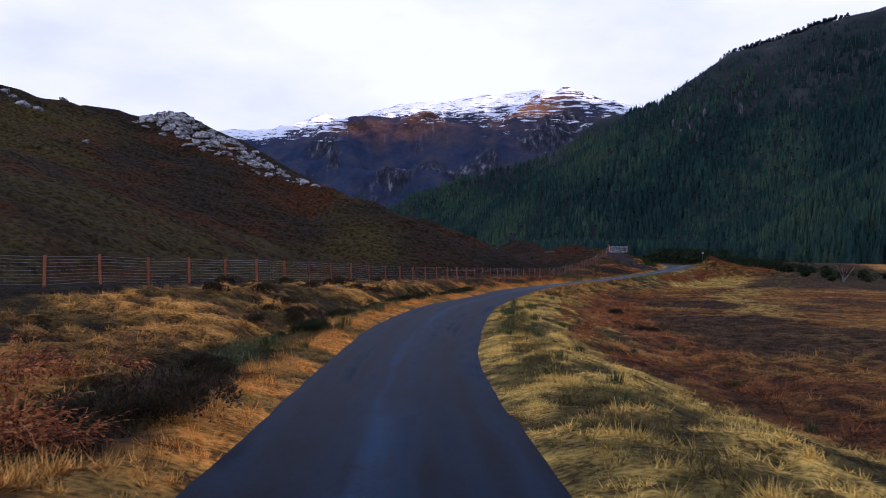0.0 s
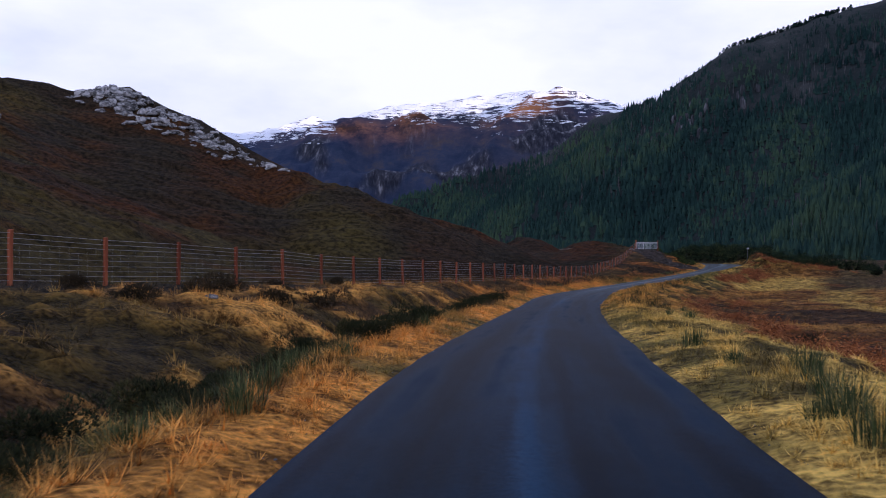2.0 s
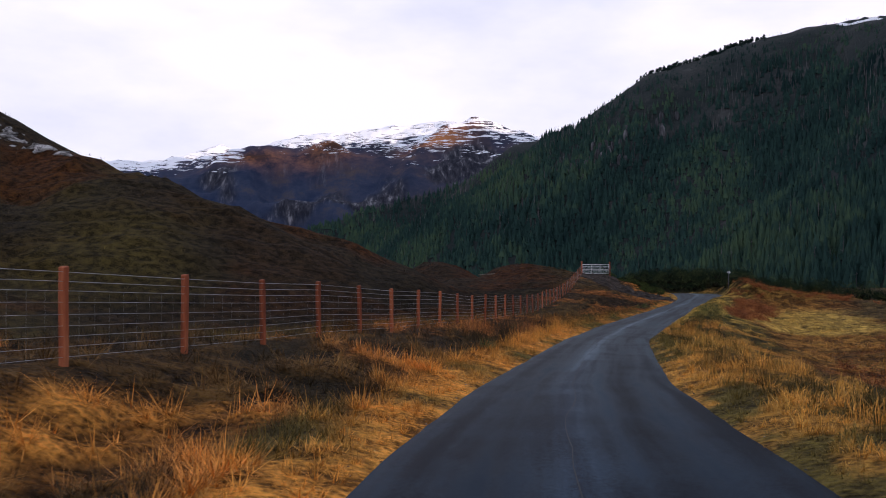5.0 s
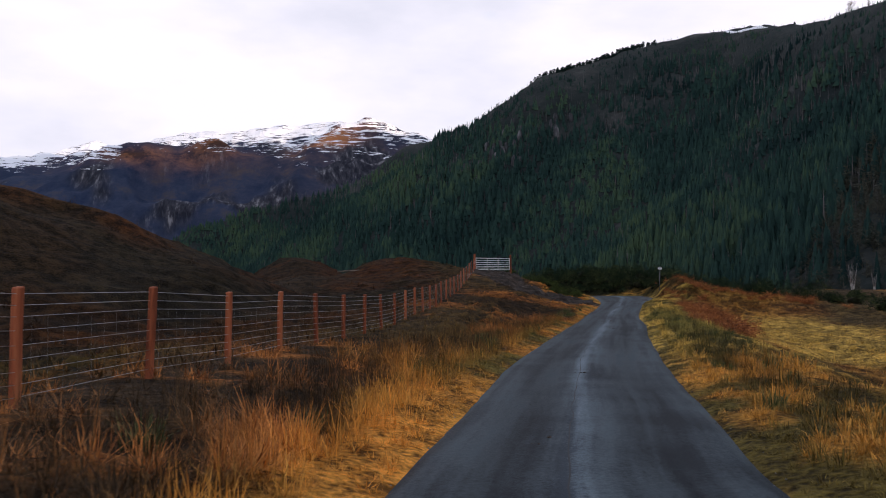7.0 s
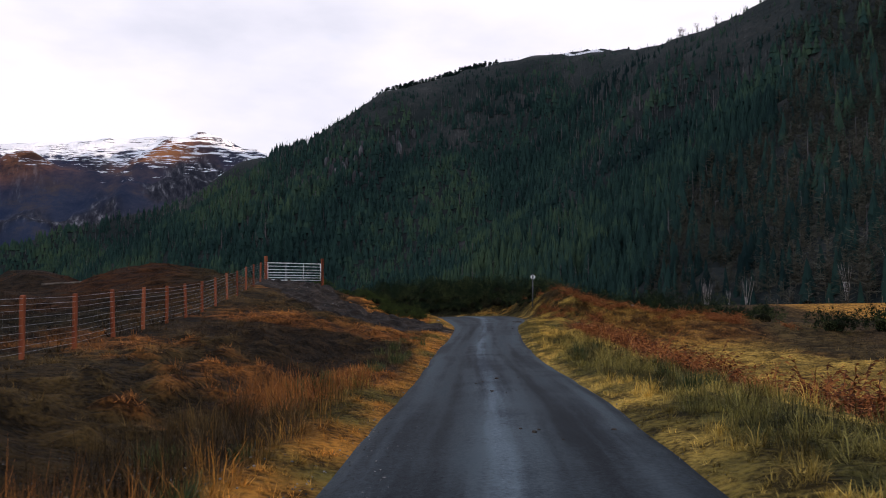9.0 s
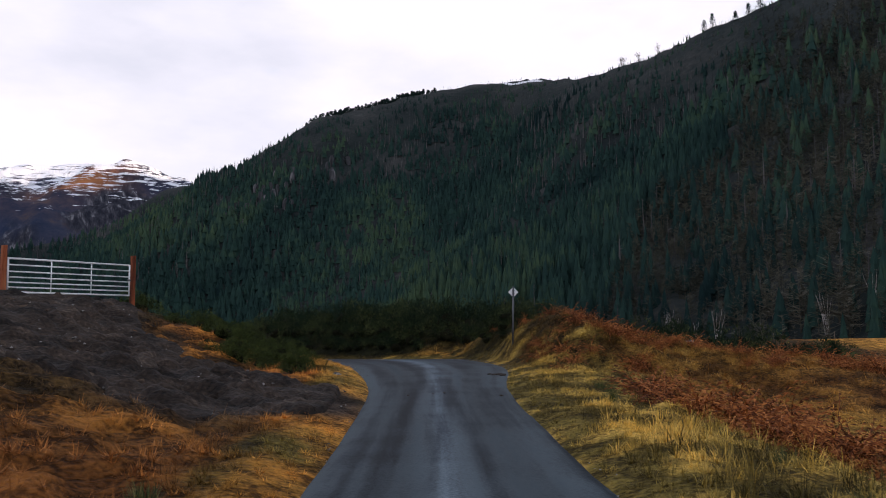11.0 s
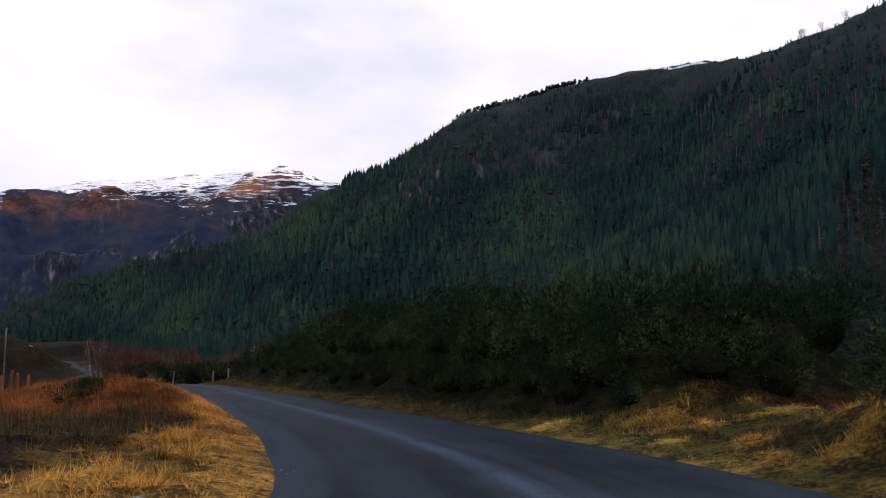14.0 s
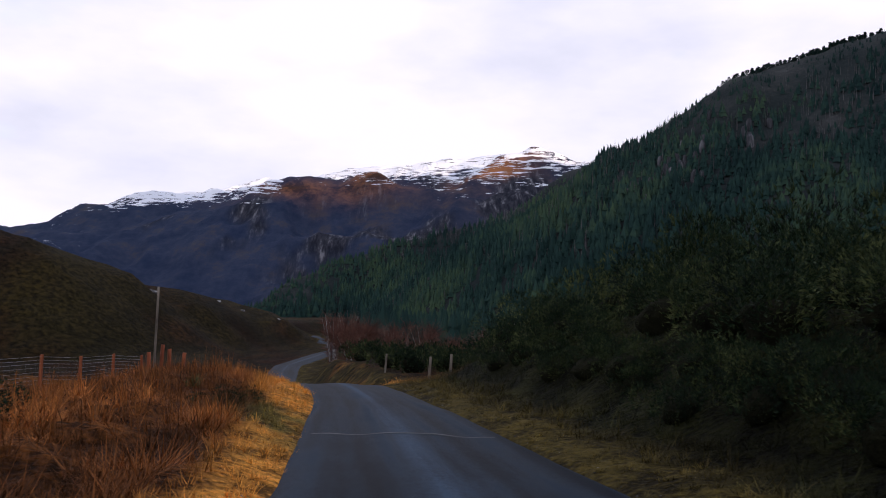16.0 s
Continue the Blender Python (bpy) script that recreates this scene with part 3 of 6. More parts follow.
def far_hill(x, y):
    d, z = along(x, y, FAR_CREST)
    top = tent(x, y, FAR_CREST, lambda d: 0.34 * np.minimum(d, 110) + 0.14 * np.clip(d - 110, 0, 90) + 0.72 * np.clip(d - 200, 0, 190) + 0.4 * np.maximum(d - 390, 0))
    rib = 22 * fbm(x, y, 230, 3, 41) * smooth(40, 200, d) + 11 * ridged(x, y, 95, 4, 43) * smooth(130, 260, d) + 7 * fbm(x, y, 80, 4, 47) * smooth(10, 80, d) + 2.4 * fbm(x, y, 24, 3, 53) + 2.0 * ridged(x, y, 46, 3, 54) - 1.0
    shoulders = 15 * gauss(x, y, -138, 1098, 24, 16) + 14 * gauss(x, y, -42, 1096, 20, 15) + 12 * gauss(x, y, 100, 1106, 26, 16) + 12 * gauss(x, y, 150, 1112, 22, 16) + 10 * gauss(x, y, 205, 1112, 26, 18)
    return top + rib + shoulders


# ---- mesh helpers ----
def part(name, bm, material, parent=None, label="", flat=False):
    me = bpy.data.meshes.new(name)
    bm.to_mesh(me)
    bm.free()
    me.materials.append(material)
    if not flat:
        me.polygons.foreach_set("use_smooth", np.ones(len(me.polygons), bool))
    ob = new(name, me)
    ob.parent = parent
    return tagged(ob, label)


def raw_mesh(name, verts, quads, tris, material, smooth_shade=False):
    """A mesh from numpy arrays of corners, four-sided and three-sided faces."""
    me = bpy.data.meshes.new(name)
    nq, nt = len(quads), len(tris)
    me.vertices.add(len(verts))
    me.vertices.foreach_set("co", np.ascontiguousarray(verts, np.float32).ravel())
    me.loops.add(4 * nq + 3 * nt)
    me.loops.foreach_set("vertex_index", np.concatenate([np.asarray(quads, np.int32).ravel(), np.asarray(tris, np.int32).ravel()]).astype(np.int32))
    me.polygons.add(nq + nt)
    me.polygons.foreach_set("loop_start", np.concatenate([np.arange(nq) * 4, 4 * nq + np.arange(nt) * 3]).astype(np.int32))
    me.update(calc_edges=True)
    me.polygons.foreach_set("use_smooth", np.full(nq + nt, smooth_shade))
    me.materials.append(material)
    return me


def put_values(me, name, values, kind="FLOAT"):
    at = me.attributes.new(name, kind, "POINT")
    if kind == "FLOAT_COLOR":
        at.data.foreach_set("color", np.c_[values, np.ones(len(values))].astype(np.float32).ravel())
    elif kind == "FLOAT_VECTOR":
        at.data.foreach_set("vector", np.asarray(values, np.float32).ravel())
    else:
        at.data.foreach_set("value", np.asarray(values, np.float32))


def sheet(rows, cols):
    """Faces of a grid of corners counted row by row."""
    i = (np.arange(rows - 1)[:, None] * cols + np.arange(cols - 1)).ravel()
    return np.c_[i, i + 1, i + cols + 1, i + cols]


def stretch_out(start, step, growths):
    out, x = [], start
    for limit, g in growths:
        while abs(x - start) < limit:
            step *= g
            x += step
            out.append(x)
    return out


NONE3 = np.zeros((0, 3), int)
NONE4 = np.zeros((0, 4), int)

# ---- ground, one sheet to the horizon ----
# columns keep to both road edges: off is the way from an edge, side 0 at the left one and 1 at the right one
gl = np.r_[stretch_out(-8, -0.17, ((110, 1.048), (4900, 1.16)))[::-1], np.arange(-8, -0.4, 0.17), -0.3, -0.15, -0.03]
gr = np.r_[0.03, 0.15, 0.3, np.arange(0.45, 8, 0.17), stretch_out(8, 0.17, ((60, 1.055), (4900, 1.16)))]
gu = np.r_[gl, 0, 0, 0, gr]
gside = np.r_[0 * gl, 0.04, 0.5, 0.96, 0 * gr + 1]
gy = np.r_[stretch_out(0, -0.42, ((4900, 1.16),))[::-1], np.arange(0, 186, 0.23), stretch_out(186, 0.3, ((140, 1.04), (4800, 1.16)))]
GU, GY = (v.ravel() for v in np.meshgrid(gu, gy))
left_at, right_at, _, _ = road_at(np.minimum(GY, 178))
GX = GU + left_at + (right_at - left_at) * np.tile(gside, len(gy))


STRAW, GOLD, FOX = np.array([0.82, 0.42, 0.09]), np.array([0.84, 0.37, 0.065]), np.array([0.55, 0.2, 0.045])
RUST, PEAT, HEATH = np.array([0.3, 0.11, 0.03]), np.array([0.066, 0.04, 0.019]), np.array([0.045, 0.034, 0.019])
OLIVE, MOSS, YELLOW = np.array([0.17, 0.13, 0.033]), np.array([0.06, 0.066, 0.02]), np.array([0.8, 0.53, 0.12])


def blend(p, q, f):
    return p + (q - p) * np.clip(f, 0, 1)[:, None]


def span(y, a, b, c, d):
    """1 from b to c, falling to 0 at a and d."""
    return smooth(a, b, y) * (1 - smooth(c, d, y))


def turf_colour(x, y):
    """What grows where, with shade painted into hollows and under gorse: colours of the ground cover."""
    xl, xr, zr, lean = road_at(y)
    dl, dr = (xl - x) * lean, (x - xr) * lean
    past = (fence_x(y) - x) * lean
    t = tussock(x, y)
    a, b, c = fbm(x, y, 5.0, 4, 61), fbm(x, y, 14.0, 4, 67), fbm(x, y, 1.6, 3, 71)
    one = np.ones((len(x), 1))
    # bank between road and fence: pale mats on tussocks, brown hollows
    mats = blend(np.array([0.15, 0.082, 0.03]) * one, STRAW, 1.1 * t - 0.05 + 0.4 * span(y, 38, 42, 58, 63) * smooth(2.0, 2.6, dl) + 0.5 * a + 0.15 * c)
    mats = blend(mats, OLIVE * 0.6, 0.8 * smooth(0.2, 0.5, fbm(x, y, 3.0, 3, 73) + 0.5 * span(y, 10, 16, 36, 40)))
    mats = blend(mats, FOX, 0.7 * smooth(0.0, 0.5, b) * smooth(22, 8, y))
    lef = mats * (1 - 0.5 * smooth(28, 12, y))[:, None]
    foxy = blend(PEAT * 1.2 * one, FOX * 1.3, t * 1.1 + 0.6 * a - 0.05)
    foxy = blend(foxy, GOLD, 0.75 * smooth(0.1, 0.6, t * 0.6 + a))
    foxy = blend(foxy, np.array([0.075, 0.052, 0.02]), np.maximum(0.9 * span(y, 50, 55, 78, 82), 0.95 * smooth(91, 95, y)) * smooth(0.6, 1.4, dl) * smooth(-0.7, 0.0, fbm(x, y, 3, 3, 75)))
    lef = blend(lef, foxy, smooth(56, 62, y))
    foxy = blend(foxy, np.array([0.1, 0.11, 0.03]), 0.8 * smooth(0.12, 0.4, fbm(x, y, 2.2, 3, 78)) * smooth(2.4, 1.4, dl))
    dim = blend(PEAT * 0.85 * one, np.array([0.11, 0.07, 0.024]), 0.1 + 0.7 * a + 0.5 * t)
    dim = blend(dim, FOX * 0.8, 0.6 * smooth(0.3, 0.7, t * 0.5 + fbm(x, y, 4, 3, 76) - 0.25 * smooth(2.5, 6, dl) * smooth(116, 108, y) + 0.25 * smooth(113, 121, y)))
    lef = blend(lef, dim, span(y, 92, 98, 126, 132))
    low = blend(RUST * 0.4 * one, FOX * 0.6, t * 0.5 + a)
    lef = blend(lef, low, smooth(158, 164, y))
    # dark growth under the fence and in the ditch
    lef = blend(lef, HEATH * 0.9, span(y, -10, 6, 47, 53) * smooth(-2.4 - a, -1.5 - a, past))
    lef = blend(lef, blend(MOSS * one, PEAT * 0.8, smooth(-0.1, 0.5, c)), span(y, -4, 1, 54, 62) * span(dl + 0.25 * c, 0.7, 1.0, 2.0, 2.8) * (1 - 0.5 * smooth(0.1, 0.5, a) * smooth(14, 24, y)))
    # gold edge of the road
    edge = 0.5 + 0.25 * smooth(10, 22, y) - 0.4 * span(y, 90, 97, 124, 132) + 0.35 * fbm(x, y, 6, 2, 64) + 1.7 * span(y, 138, 146, 153, 159)
    lef = blend(blend(OLIVE * one, blend(GOLD * one, GOLD * 0.5 + YELLOW * 0.38, span(y, 130, 137, 152, 160)) * (1 - 0.35 * span(y, 88, 96, 126, 134))[:, None], 0.55 + 0.9 * c + 0.4 * t), lef, smooth(edge - 0.15, edge + 0.35, dl + 0.25 * c))
    # open moor and the near hill
    moor = blend(HEATH * one, RUST * 0.32, smooth(-0.1, 0.6, b + 0.4 * a))
    moor = blend(moor, PEAT * 0.8, 0.85 * smooth(-0.15, 0.5, fbm(x, y, 7, 4, 77)))
    moor = blend(moor, OLIVE * 0.6, 0.85 * smooth(-0.25, 0.4, fbm(x, y, 22, 3, 79)))
    moor = blend(moor, FOX * 0.22, 0.6 * smooth(0.3, 0.7, fbm(x, y, 6, 4, 81)))
    moor = moor * (0.66 + 0.14 * span(y, 75, 90, 140, 160) - 0.2 * smooth(150, 200, y))[:, None]
    lef = blend(lef, moor, np.maximum(smooth(0, 2.5, past), smooth(182, 196, y)))
    # verge and field to the other side
    verge = blend(OLIVE * 1.15 * one, YELLOW, 1.1 * t - 0.1 + 0.5 * a + 0.2 * c)
    verge = blend(verge, OLIVE, 0.6 * smooth(0.1, 0.5, fbm(x, y, 3.5, 3, 83)) * smooth(30, 60, y))
    verge = blend(verge, MOSS * 1.3, 0.75 * span(y, 82, 90, 118, 126) * span(dr + 0.4 * c, 0.3, 0.6, 1.9, 2.8))
    verge = blend(verge, blend(OLIVE * 0.8 * one, GOLD * 0.65, 1.1 * t - 0.15 + 0.6 * a), 0.8 * span(y, 44, 56, 92, 100))
    verge = blend(verge, OLIVE * 1.2, 0.45 * span(y, 126, 134, 160, 170) * smooth(-0.6, 0.4, a))
    # verge past the bend: shade of the tall gorse put into the grass colour
    verge = blend(verge, OLIVE * 0.5, 0.97 * smooth(155, 159, y))
    streak = fbm(x * 0.35 + 0.2 * y, y, 1.4, 3, 84)
    field = blend(RUST * 0.6 * one, STRAW * 0.5, 0.12 + 0.6 * streak + 0.6 * b + 0.25 * t)
    field = blend(field, HEATH * 1.3, 0.7 * smooth(0.15, 0.6, fbm(x, y, 11, 3, 86)))
    field = blend(field, YELLOW * 0.8, 0.7 * span(dr + 4 * b, 14, 15.5, 17, 19) * smooth(40, 60, y))
    field = blend(field, RUST * 1.1, 0.8 * span(dr + 0.8 * a, 3.4, 4.2, 6.5, 8) * span(y, 20, 28, 60, 68))
    field = blend(field, YELLOW, 0.8 * span(dr + 2 * a, 4, 6, 10, 13) * span(y, 98, 104, 126, 134))
    field = blend(field, HEATH * 1.5, 0.85 * span(dr + 3 * b, 12, 15, 36, 42) * smooth(98, 110, y))
    rig = blend(verge, field, smooth(3.0, 4.6, dr + 1.6 * a))
    rig = blend(rig, PEAT, 0.9 * gauss(x, y, 5.4, 9.8, 2.8, 0.55, 6))
    rig = blend(rig, STRAW * 0.8, smooth(36, 44, dr + 4 * b) * smooth(112, 130, y + 14 * b) * (1 - smooth(196, 215, y)))
    rig = blend(rig, moor, span(dr, 2, 4, 34, 44) * smooth(186, 200, y))
    # bank foot painted near black for the gorse's shade, moss only as its hue
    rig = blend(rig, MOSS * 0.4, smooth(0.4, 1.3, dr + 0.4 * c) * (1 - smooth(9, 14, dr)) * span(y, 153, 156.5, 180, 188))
    rig = blend(rig, GOLD * 0.8, 0.8 * span(y, 180, 186, 200, 208) * smooth(2.2, 1.4, dr + 0.4 * c))
    # straw hump at the bend, scrub shade painted into the turf, olive tussocks on the mound before it
    rig = blend(rig, GOLD * 0.9, 0.9 * gauss(x, y, 45.6, 151.8, 0.9, 1.8) * smooth(-0.5, 0.3, c + t - 0.4))
    rig = blend(rig, blend(MOSS * 0.8 * one, OLIVE * 0.7, t + 0.5 * c), 1.2 * gauss(x, y, 45.0, 146.8, 1.5, 2.3))
    rig = blend(rig, blend(RUST * 0.35 * one, OLIVE * 0.9, t + 0.5 * a), 0.7 * gauss(x, y, 45.5, 141.0, 3.0, 3.4))
    rig = blend(rig, STRAW, gauss(x, y, 55, 292, 9, 7))
    rig = blend(rig, moor * 0.6, smooth(300, 330, y))
    # ground colour darkened under the bushes of the hump
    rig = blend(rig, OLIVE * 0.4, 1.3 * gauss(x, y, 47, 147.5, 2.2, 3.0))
    out = np.where((dl > dr)[:, None], lef, rig)
    # thatch and moss between the tussocks, darkened as the hollows' shade
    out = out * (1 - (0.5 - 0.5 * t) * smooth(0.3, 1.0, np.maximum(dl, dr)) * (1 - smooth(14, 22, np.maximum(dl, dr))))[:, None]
    mud = np.array([0.06, 0.045, 0.036]) * (1 + 0.6 * c)[:, None]
    return blend(out * 0.85, mud, mud_at(x, y))


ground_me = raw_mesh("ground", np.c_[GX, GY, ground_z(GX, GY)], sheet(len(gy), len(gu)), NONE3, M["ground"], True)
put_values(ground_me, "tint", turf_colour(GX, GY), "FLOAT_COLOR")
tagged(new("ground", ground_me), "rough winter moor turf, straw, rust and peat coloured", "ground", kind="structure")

# ---- road ----
ry = np.arange(-58, 328, 0.5)
rl, rr, rz, _ = road_at(ry)
ru = np.linspace(0, 1, 15)
wob = 0.04 * vnoise(ry, ry * 0, 1.4, 31) + 0.02 * vnoise(ry, ry * 0, 0.6, 33)
wob2 = 0.04 * vnoise(ry, ry * 0 + 9, 1.4, 35) + 0.02 * vnoise(ry, ry * 0, 0.6, 37)
RX = (rl + wob)[:, None] + ((rr + wob2) - (rl + wob))[:, None] * ru
RY = ry[:, None] + 0 * ru
RZ = rz[:, None] + 0.05 * (1 - (2 * ru - 1) ** 2) - 0.025 * np.exp(-(((ru - 0.28) / 0.1) ** 2)) - 0.025 * np.exp(-(((ru - 0.74) / 0.1) ** 2)) - 0.06 * (np.abs(2 * ru - 1) > 0.999)
road_me = raw_mesh("road", np.c_[RX.ravel(), RY.ravel(), RZ.ravel()], sheet(len(ry), len(ru)), NONE3, M["road"], True)
put_values(road_me, "across", (ru + 0 * RX).ravel())
put_values(road_me, "lane", np.c_[(ru + 0 * RX).ravel() * 3.1, RY.ravel(), 0 * RY.ravel()], "FLOAT_VECTOR")
# where along the road the painted reflected-light tone turns from blue to grey
put_values(road_me, "greyed", (smooth(50, 85, RY) * (1 - 0.8 * smooth(140, 157, RY)) + 0 * RX).ravel())
tagged(new("road", road_me), "damp worn single-track asphalt road with a pale crown", "road", kind="structure")


# ---- hills ----
def polar_hill(name, height, centre, az, az_step, near, far, rings, material, label, cut):
    th = np.radians(np.arange(az[0], az[1] + az_step / 2, az_step))
    rad = near * (far / near) ** np.linspace(0, 1, rings)
    X = centre[0] + rad[:, None] * np.sin(th)
    Y = centre[1] + rad[:, None] * np.cos(th)
    Z = height(X, Y)
    X, Y, Z = X.ravel(), Y.ravel(), Z.ravel()
    q = sheet(len(rad), len(th))
    q = q[(Z[q].max(1) > cut)]
    used = np.unique(q)
    back = np.zeros(len(X), int)
    back[used] = np.arange(len(used))
    me = raw_mesh(name, np.c_[X, Y, Z][used], back[q], NONE3, material, True)
    tagged(new(name, me), label, "hill", kind="structure")
    return me, X[used], Y[used], Z[used]


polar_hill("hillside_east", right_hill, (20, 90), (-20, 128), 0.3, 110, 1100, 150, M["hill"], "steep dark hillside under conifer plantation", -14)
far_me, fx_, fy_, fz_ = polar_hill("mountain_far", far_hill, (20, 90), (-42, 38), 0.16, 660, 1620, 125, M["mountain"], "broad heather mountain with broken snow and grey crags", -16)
# spots on the mountain where sunlit orange is painted over the grass
SHOULDERS = ((-138, 1096), (-42, 1094), (100, 1100))
e1, e2 = far_hill(fx_ + 6, fy_) - far_hill(fx_ - 6, fy_), far_hill(fx_, fy_ + 6) - far_hill(fx_, fy_ - 6)
steep = np.hypot(e1, e2) / 12
broken = fbm(fx_, fy_, 60, 4, 59)
cliff = gauss(fx_, fy_, 112, 1045, 44, 40) + 0.75 * gauss(fx_, fy_, 10, 978, 34, 16) + 0.6 * gauss(fx_, fy_, -85, 973, 20, 18) + 0.35 * gauss(fx_, fy_, -120, 1080, 120, 50)
put_values(far_me, "crag", (smooth(0.4, 0.8, cliff + 0.45 * broken) + 0.3 * smooth(1.1, 1.7, steep + 0.3 * broken)).clip(0, 1))
_, top_z = along(fx_, fy_, FAR_CREST)
put_values(far_me, "snow", (1.0 - 0.6 * (top_z - fz_) / np.interp(fx_, [-330, -230, -60, 60], [9, 16, 44, 58])).clip(-0.25, 0.76) * smooth(105, 135, top_z) - 0.05 * smooth(0.7, 1.3, steep))
put_values(far_me, "sunlit_grass", (0.05 * span(fz_ + 10 * fbm(fx_, fy_, 90, 3, 57), 108, 135, 158, 180) + sum(0.9 * gauss(fx_, fy_, px, py, 26, 10) for px, py in SHOULDERS)).clip(0, 0.95))
put_values(far_me, "rusty", 0.25 * smooth(-70, 60, fx_ + 70 * fbm(fx_, fy_, 150, 3, 58)))
# high ground out of sight to the east that keeps the glen in shade
BEYOND = [(1000, -700, 380), (860, -150, 370), (800, 200, 345), (764, 580, 268), (700, 900, 238), (680, 1250, 220)]
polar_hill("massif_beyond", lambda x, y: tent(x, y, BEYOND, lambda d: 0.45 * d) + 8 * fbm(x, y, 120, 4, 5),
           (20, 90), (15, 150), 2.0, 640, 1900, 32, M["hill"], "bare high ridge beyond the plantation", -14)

# ---- grass and heather, in thousands ----
def blades(px, py, pz, az, length, lean, width, colour):
    """One bent blade for each row; returns corners, faces and colours."""
    n = len(px)
    d = np.c_[np.cos(az), np.sin(az), np.zeros(n)]
    s = np.c_[-np.sin(az), np.cos(az), np.zeros(n)] * width[:, None]
    up = np.array([0, 0, 1.0])
    b = np.c_[px, py, pz]
    half = (length * 0.45)[:, None]
    m = b + half * (up * np.cos(lean * 0.55)[:, None] + d * np.sin(lean * 0.55)[:, None])
    t = m + (length * 0.55)[:, None] * (up * np.cos(lean * 1.4)[:, None] + d * np.sin(lean * 1.4)[:, None])
    v = np.stack([b, m + s, t, m - s], 1).reshape(-1, 3)
    i = np.arange(n)[:, None] * 4
    return v, i + np.array([0, 1, 2, 3]), NONE3, np.repeat(colour, 4, 0)


def short_blades(px, py, pz, az, length, lean, width, colour):
    """One straight blade of three corners for each row."""
    n = len(px)
    b, s = np.c_[px, py, pz], np.c_[-np.sin(az), np.cos(az), np.zeros(n)] * width[:, None]
    t = b + length[:, None] * np.c_[np.cos(az) * np.sin(lean), np.sin(az) * np.sin(lean), np.cos(lean)]
    return np.stack([b - s, b + s, t], 1).reshape(-1, 3), NONE4, np.arange(3 * n).reshape(-1, 3), np.repeat(colour, 3, 0)


def tufts(name, x, y, height, spread, width, count, lean, label, category="grass", material=None, gain=1.55, make=short_blades):
    """A mop of count blades hanging outwards at each place, all in one mesh, in the colours of what grows there."""
    # blades painted lighter on tussock tops and darker in hollows, as light would fall
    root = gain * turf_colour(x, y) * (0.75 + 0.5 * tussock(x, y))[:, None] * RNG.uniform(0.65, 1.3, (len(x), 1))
    x, y, height, root = (np.repeat(np.asarray(v), count, 0) for v in (x, y, height, root))
    n = len(x)
    az = RNG.uniform(0, 2 * math.pi, n)
    r = spread * np.sqrt(RNG.random(n)) * (0.6 + height / height.mean() * 0.4)
    bx, by = x + r * np.cos(az), y + r * np.sin(az)
    tilt = np.abs(RNG.normal(lean, 0.35, n))
    col = root * RNG.uniform(0.55, 1.4, (n, 1)) * np.array([1, 0.97, 0.9]) ** RNG.uniform(-1, 2, (n, 1))
    col = col * np.minimum(1, 0.84 / col.max(1))[:, None]
    v, q, tr, c = make(bx, by, ground_z(bx, by) - 0.005, az + RNG.normal(0, 0.45, n), height * RNG.uniform(0.5, 1.25, n), tilt, width * RNG.uniform(0.6, 1.3, n), col)
    me = raw_mesh(name, v, q, tr, material or M["grass"])
    put_values(me, "tint", c, "FLOAT_COLOR")
    return tagged(new(name, me), label, category, kind="stuff")


def beside(n, side, near, far, y0=-1.0, y1=186.0, power=1.0):
    """n places beside the road, near to far metres from its edge; side -1 is left."""
    y = RNG.uniform(y0, y1, n)
    d = near + (far - near) * RNG.random(n) ** power
    xl, xr, _, lean = road_at(y)
    x = xl - d / lean if side < 0 else xr + d / lean
    keep = mud_at(x, y) < 0.35
    return x[keep], y[keep], d[keep]


def off_road(x, y):
    xl, xr, _, lean = road_at(y)
    return np.maximum((xl - x) * lean, (x - xr) * lean)


def covered(x, y):
    """Where bushes keep the grass down."""
    return gauss(x, y, 47, 147.5, 2.0, 3.0) > 0.45


for side in (-1, 1):
    x, y, d = beside(9000, side, -0.05, 1.35)
    tall = np.where(side < 0, np.interp(y, [84, 92, 130, 136, 154, 164], [1, 0.8, 0.6, 0.5, 0.55, 0.9]), 0.75 - 0.2 * smooth(138, 144, y))
    tufts("verge_grass", x, y, tall * (0.1 + 0.1 * d.clip(0, 1.3)) * RNG.uniform(0.6, 1.4, len(x)), 0.06, 0.0045, 19, 0.95, "short straw-gold grass along the road edge")
x, y, d = beside(34000, -1, 0.8, 11.0, y0=3, power=1.6)
keep = RNG.random(len(x)) < 0.2 + 0.8 * tussock(x, y)
x, y = x[keep], y[keep]
tall = np.interp(y, [40, 58, 64, 92, 97, 130, 146, 158, 166], [0.17, 0.2, 0.28, 0.28, 0.18, 0.13, 0.13, 0.24, 0.3])
tufts("moor_grass", x, y, tall * RNG.uniform(0.5, 1.4, len(x)), 0.08, 0.005, 18, 0.95, "matted straw and fox-brown moor grass on the roadside bank")
x, y, d = beside(2400, -1, 0.4, 2.3, 78, 112)
tufts("flowering_stalks", x, y, 0.42 * RNG.uniform(0.5, 1.2, len(x)), 0.12, 0.0028, 9, 0.45, "thin upright fox-brown moor grass stalks", make=blades)
x, y, d = beside(2400, -1, 1.5, 7.5, 156, 186)
tufts("flowering_stalks", x, y, 0.45 * RNG.uniform(0.5, 1.2, len(x)), 0.12, 0.0028, 9, 0.45, "thin upright fox-brown moor grass stalks", make=blades)
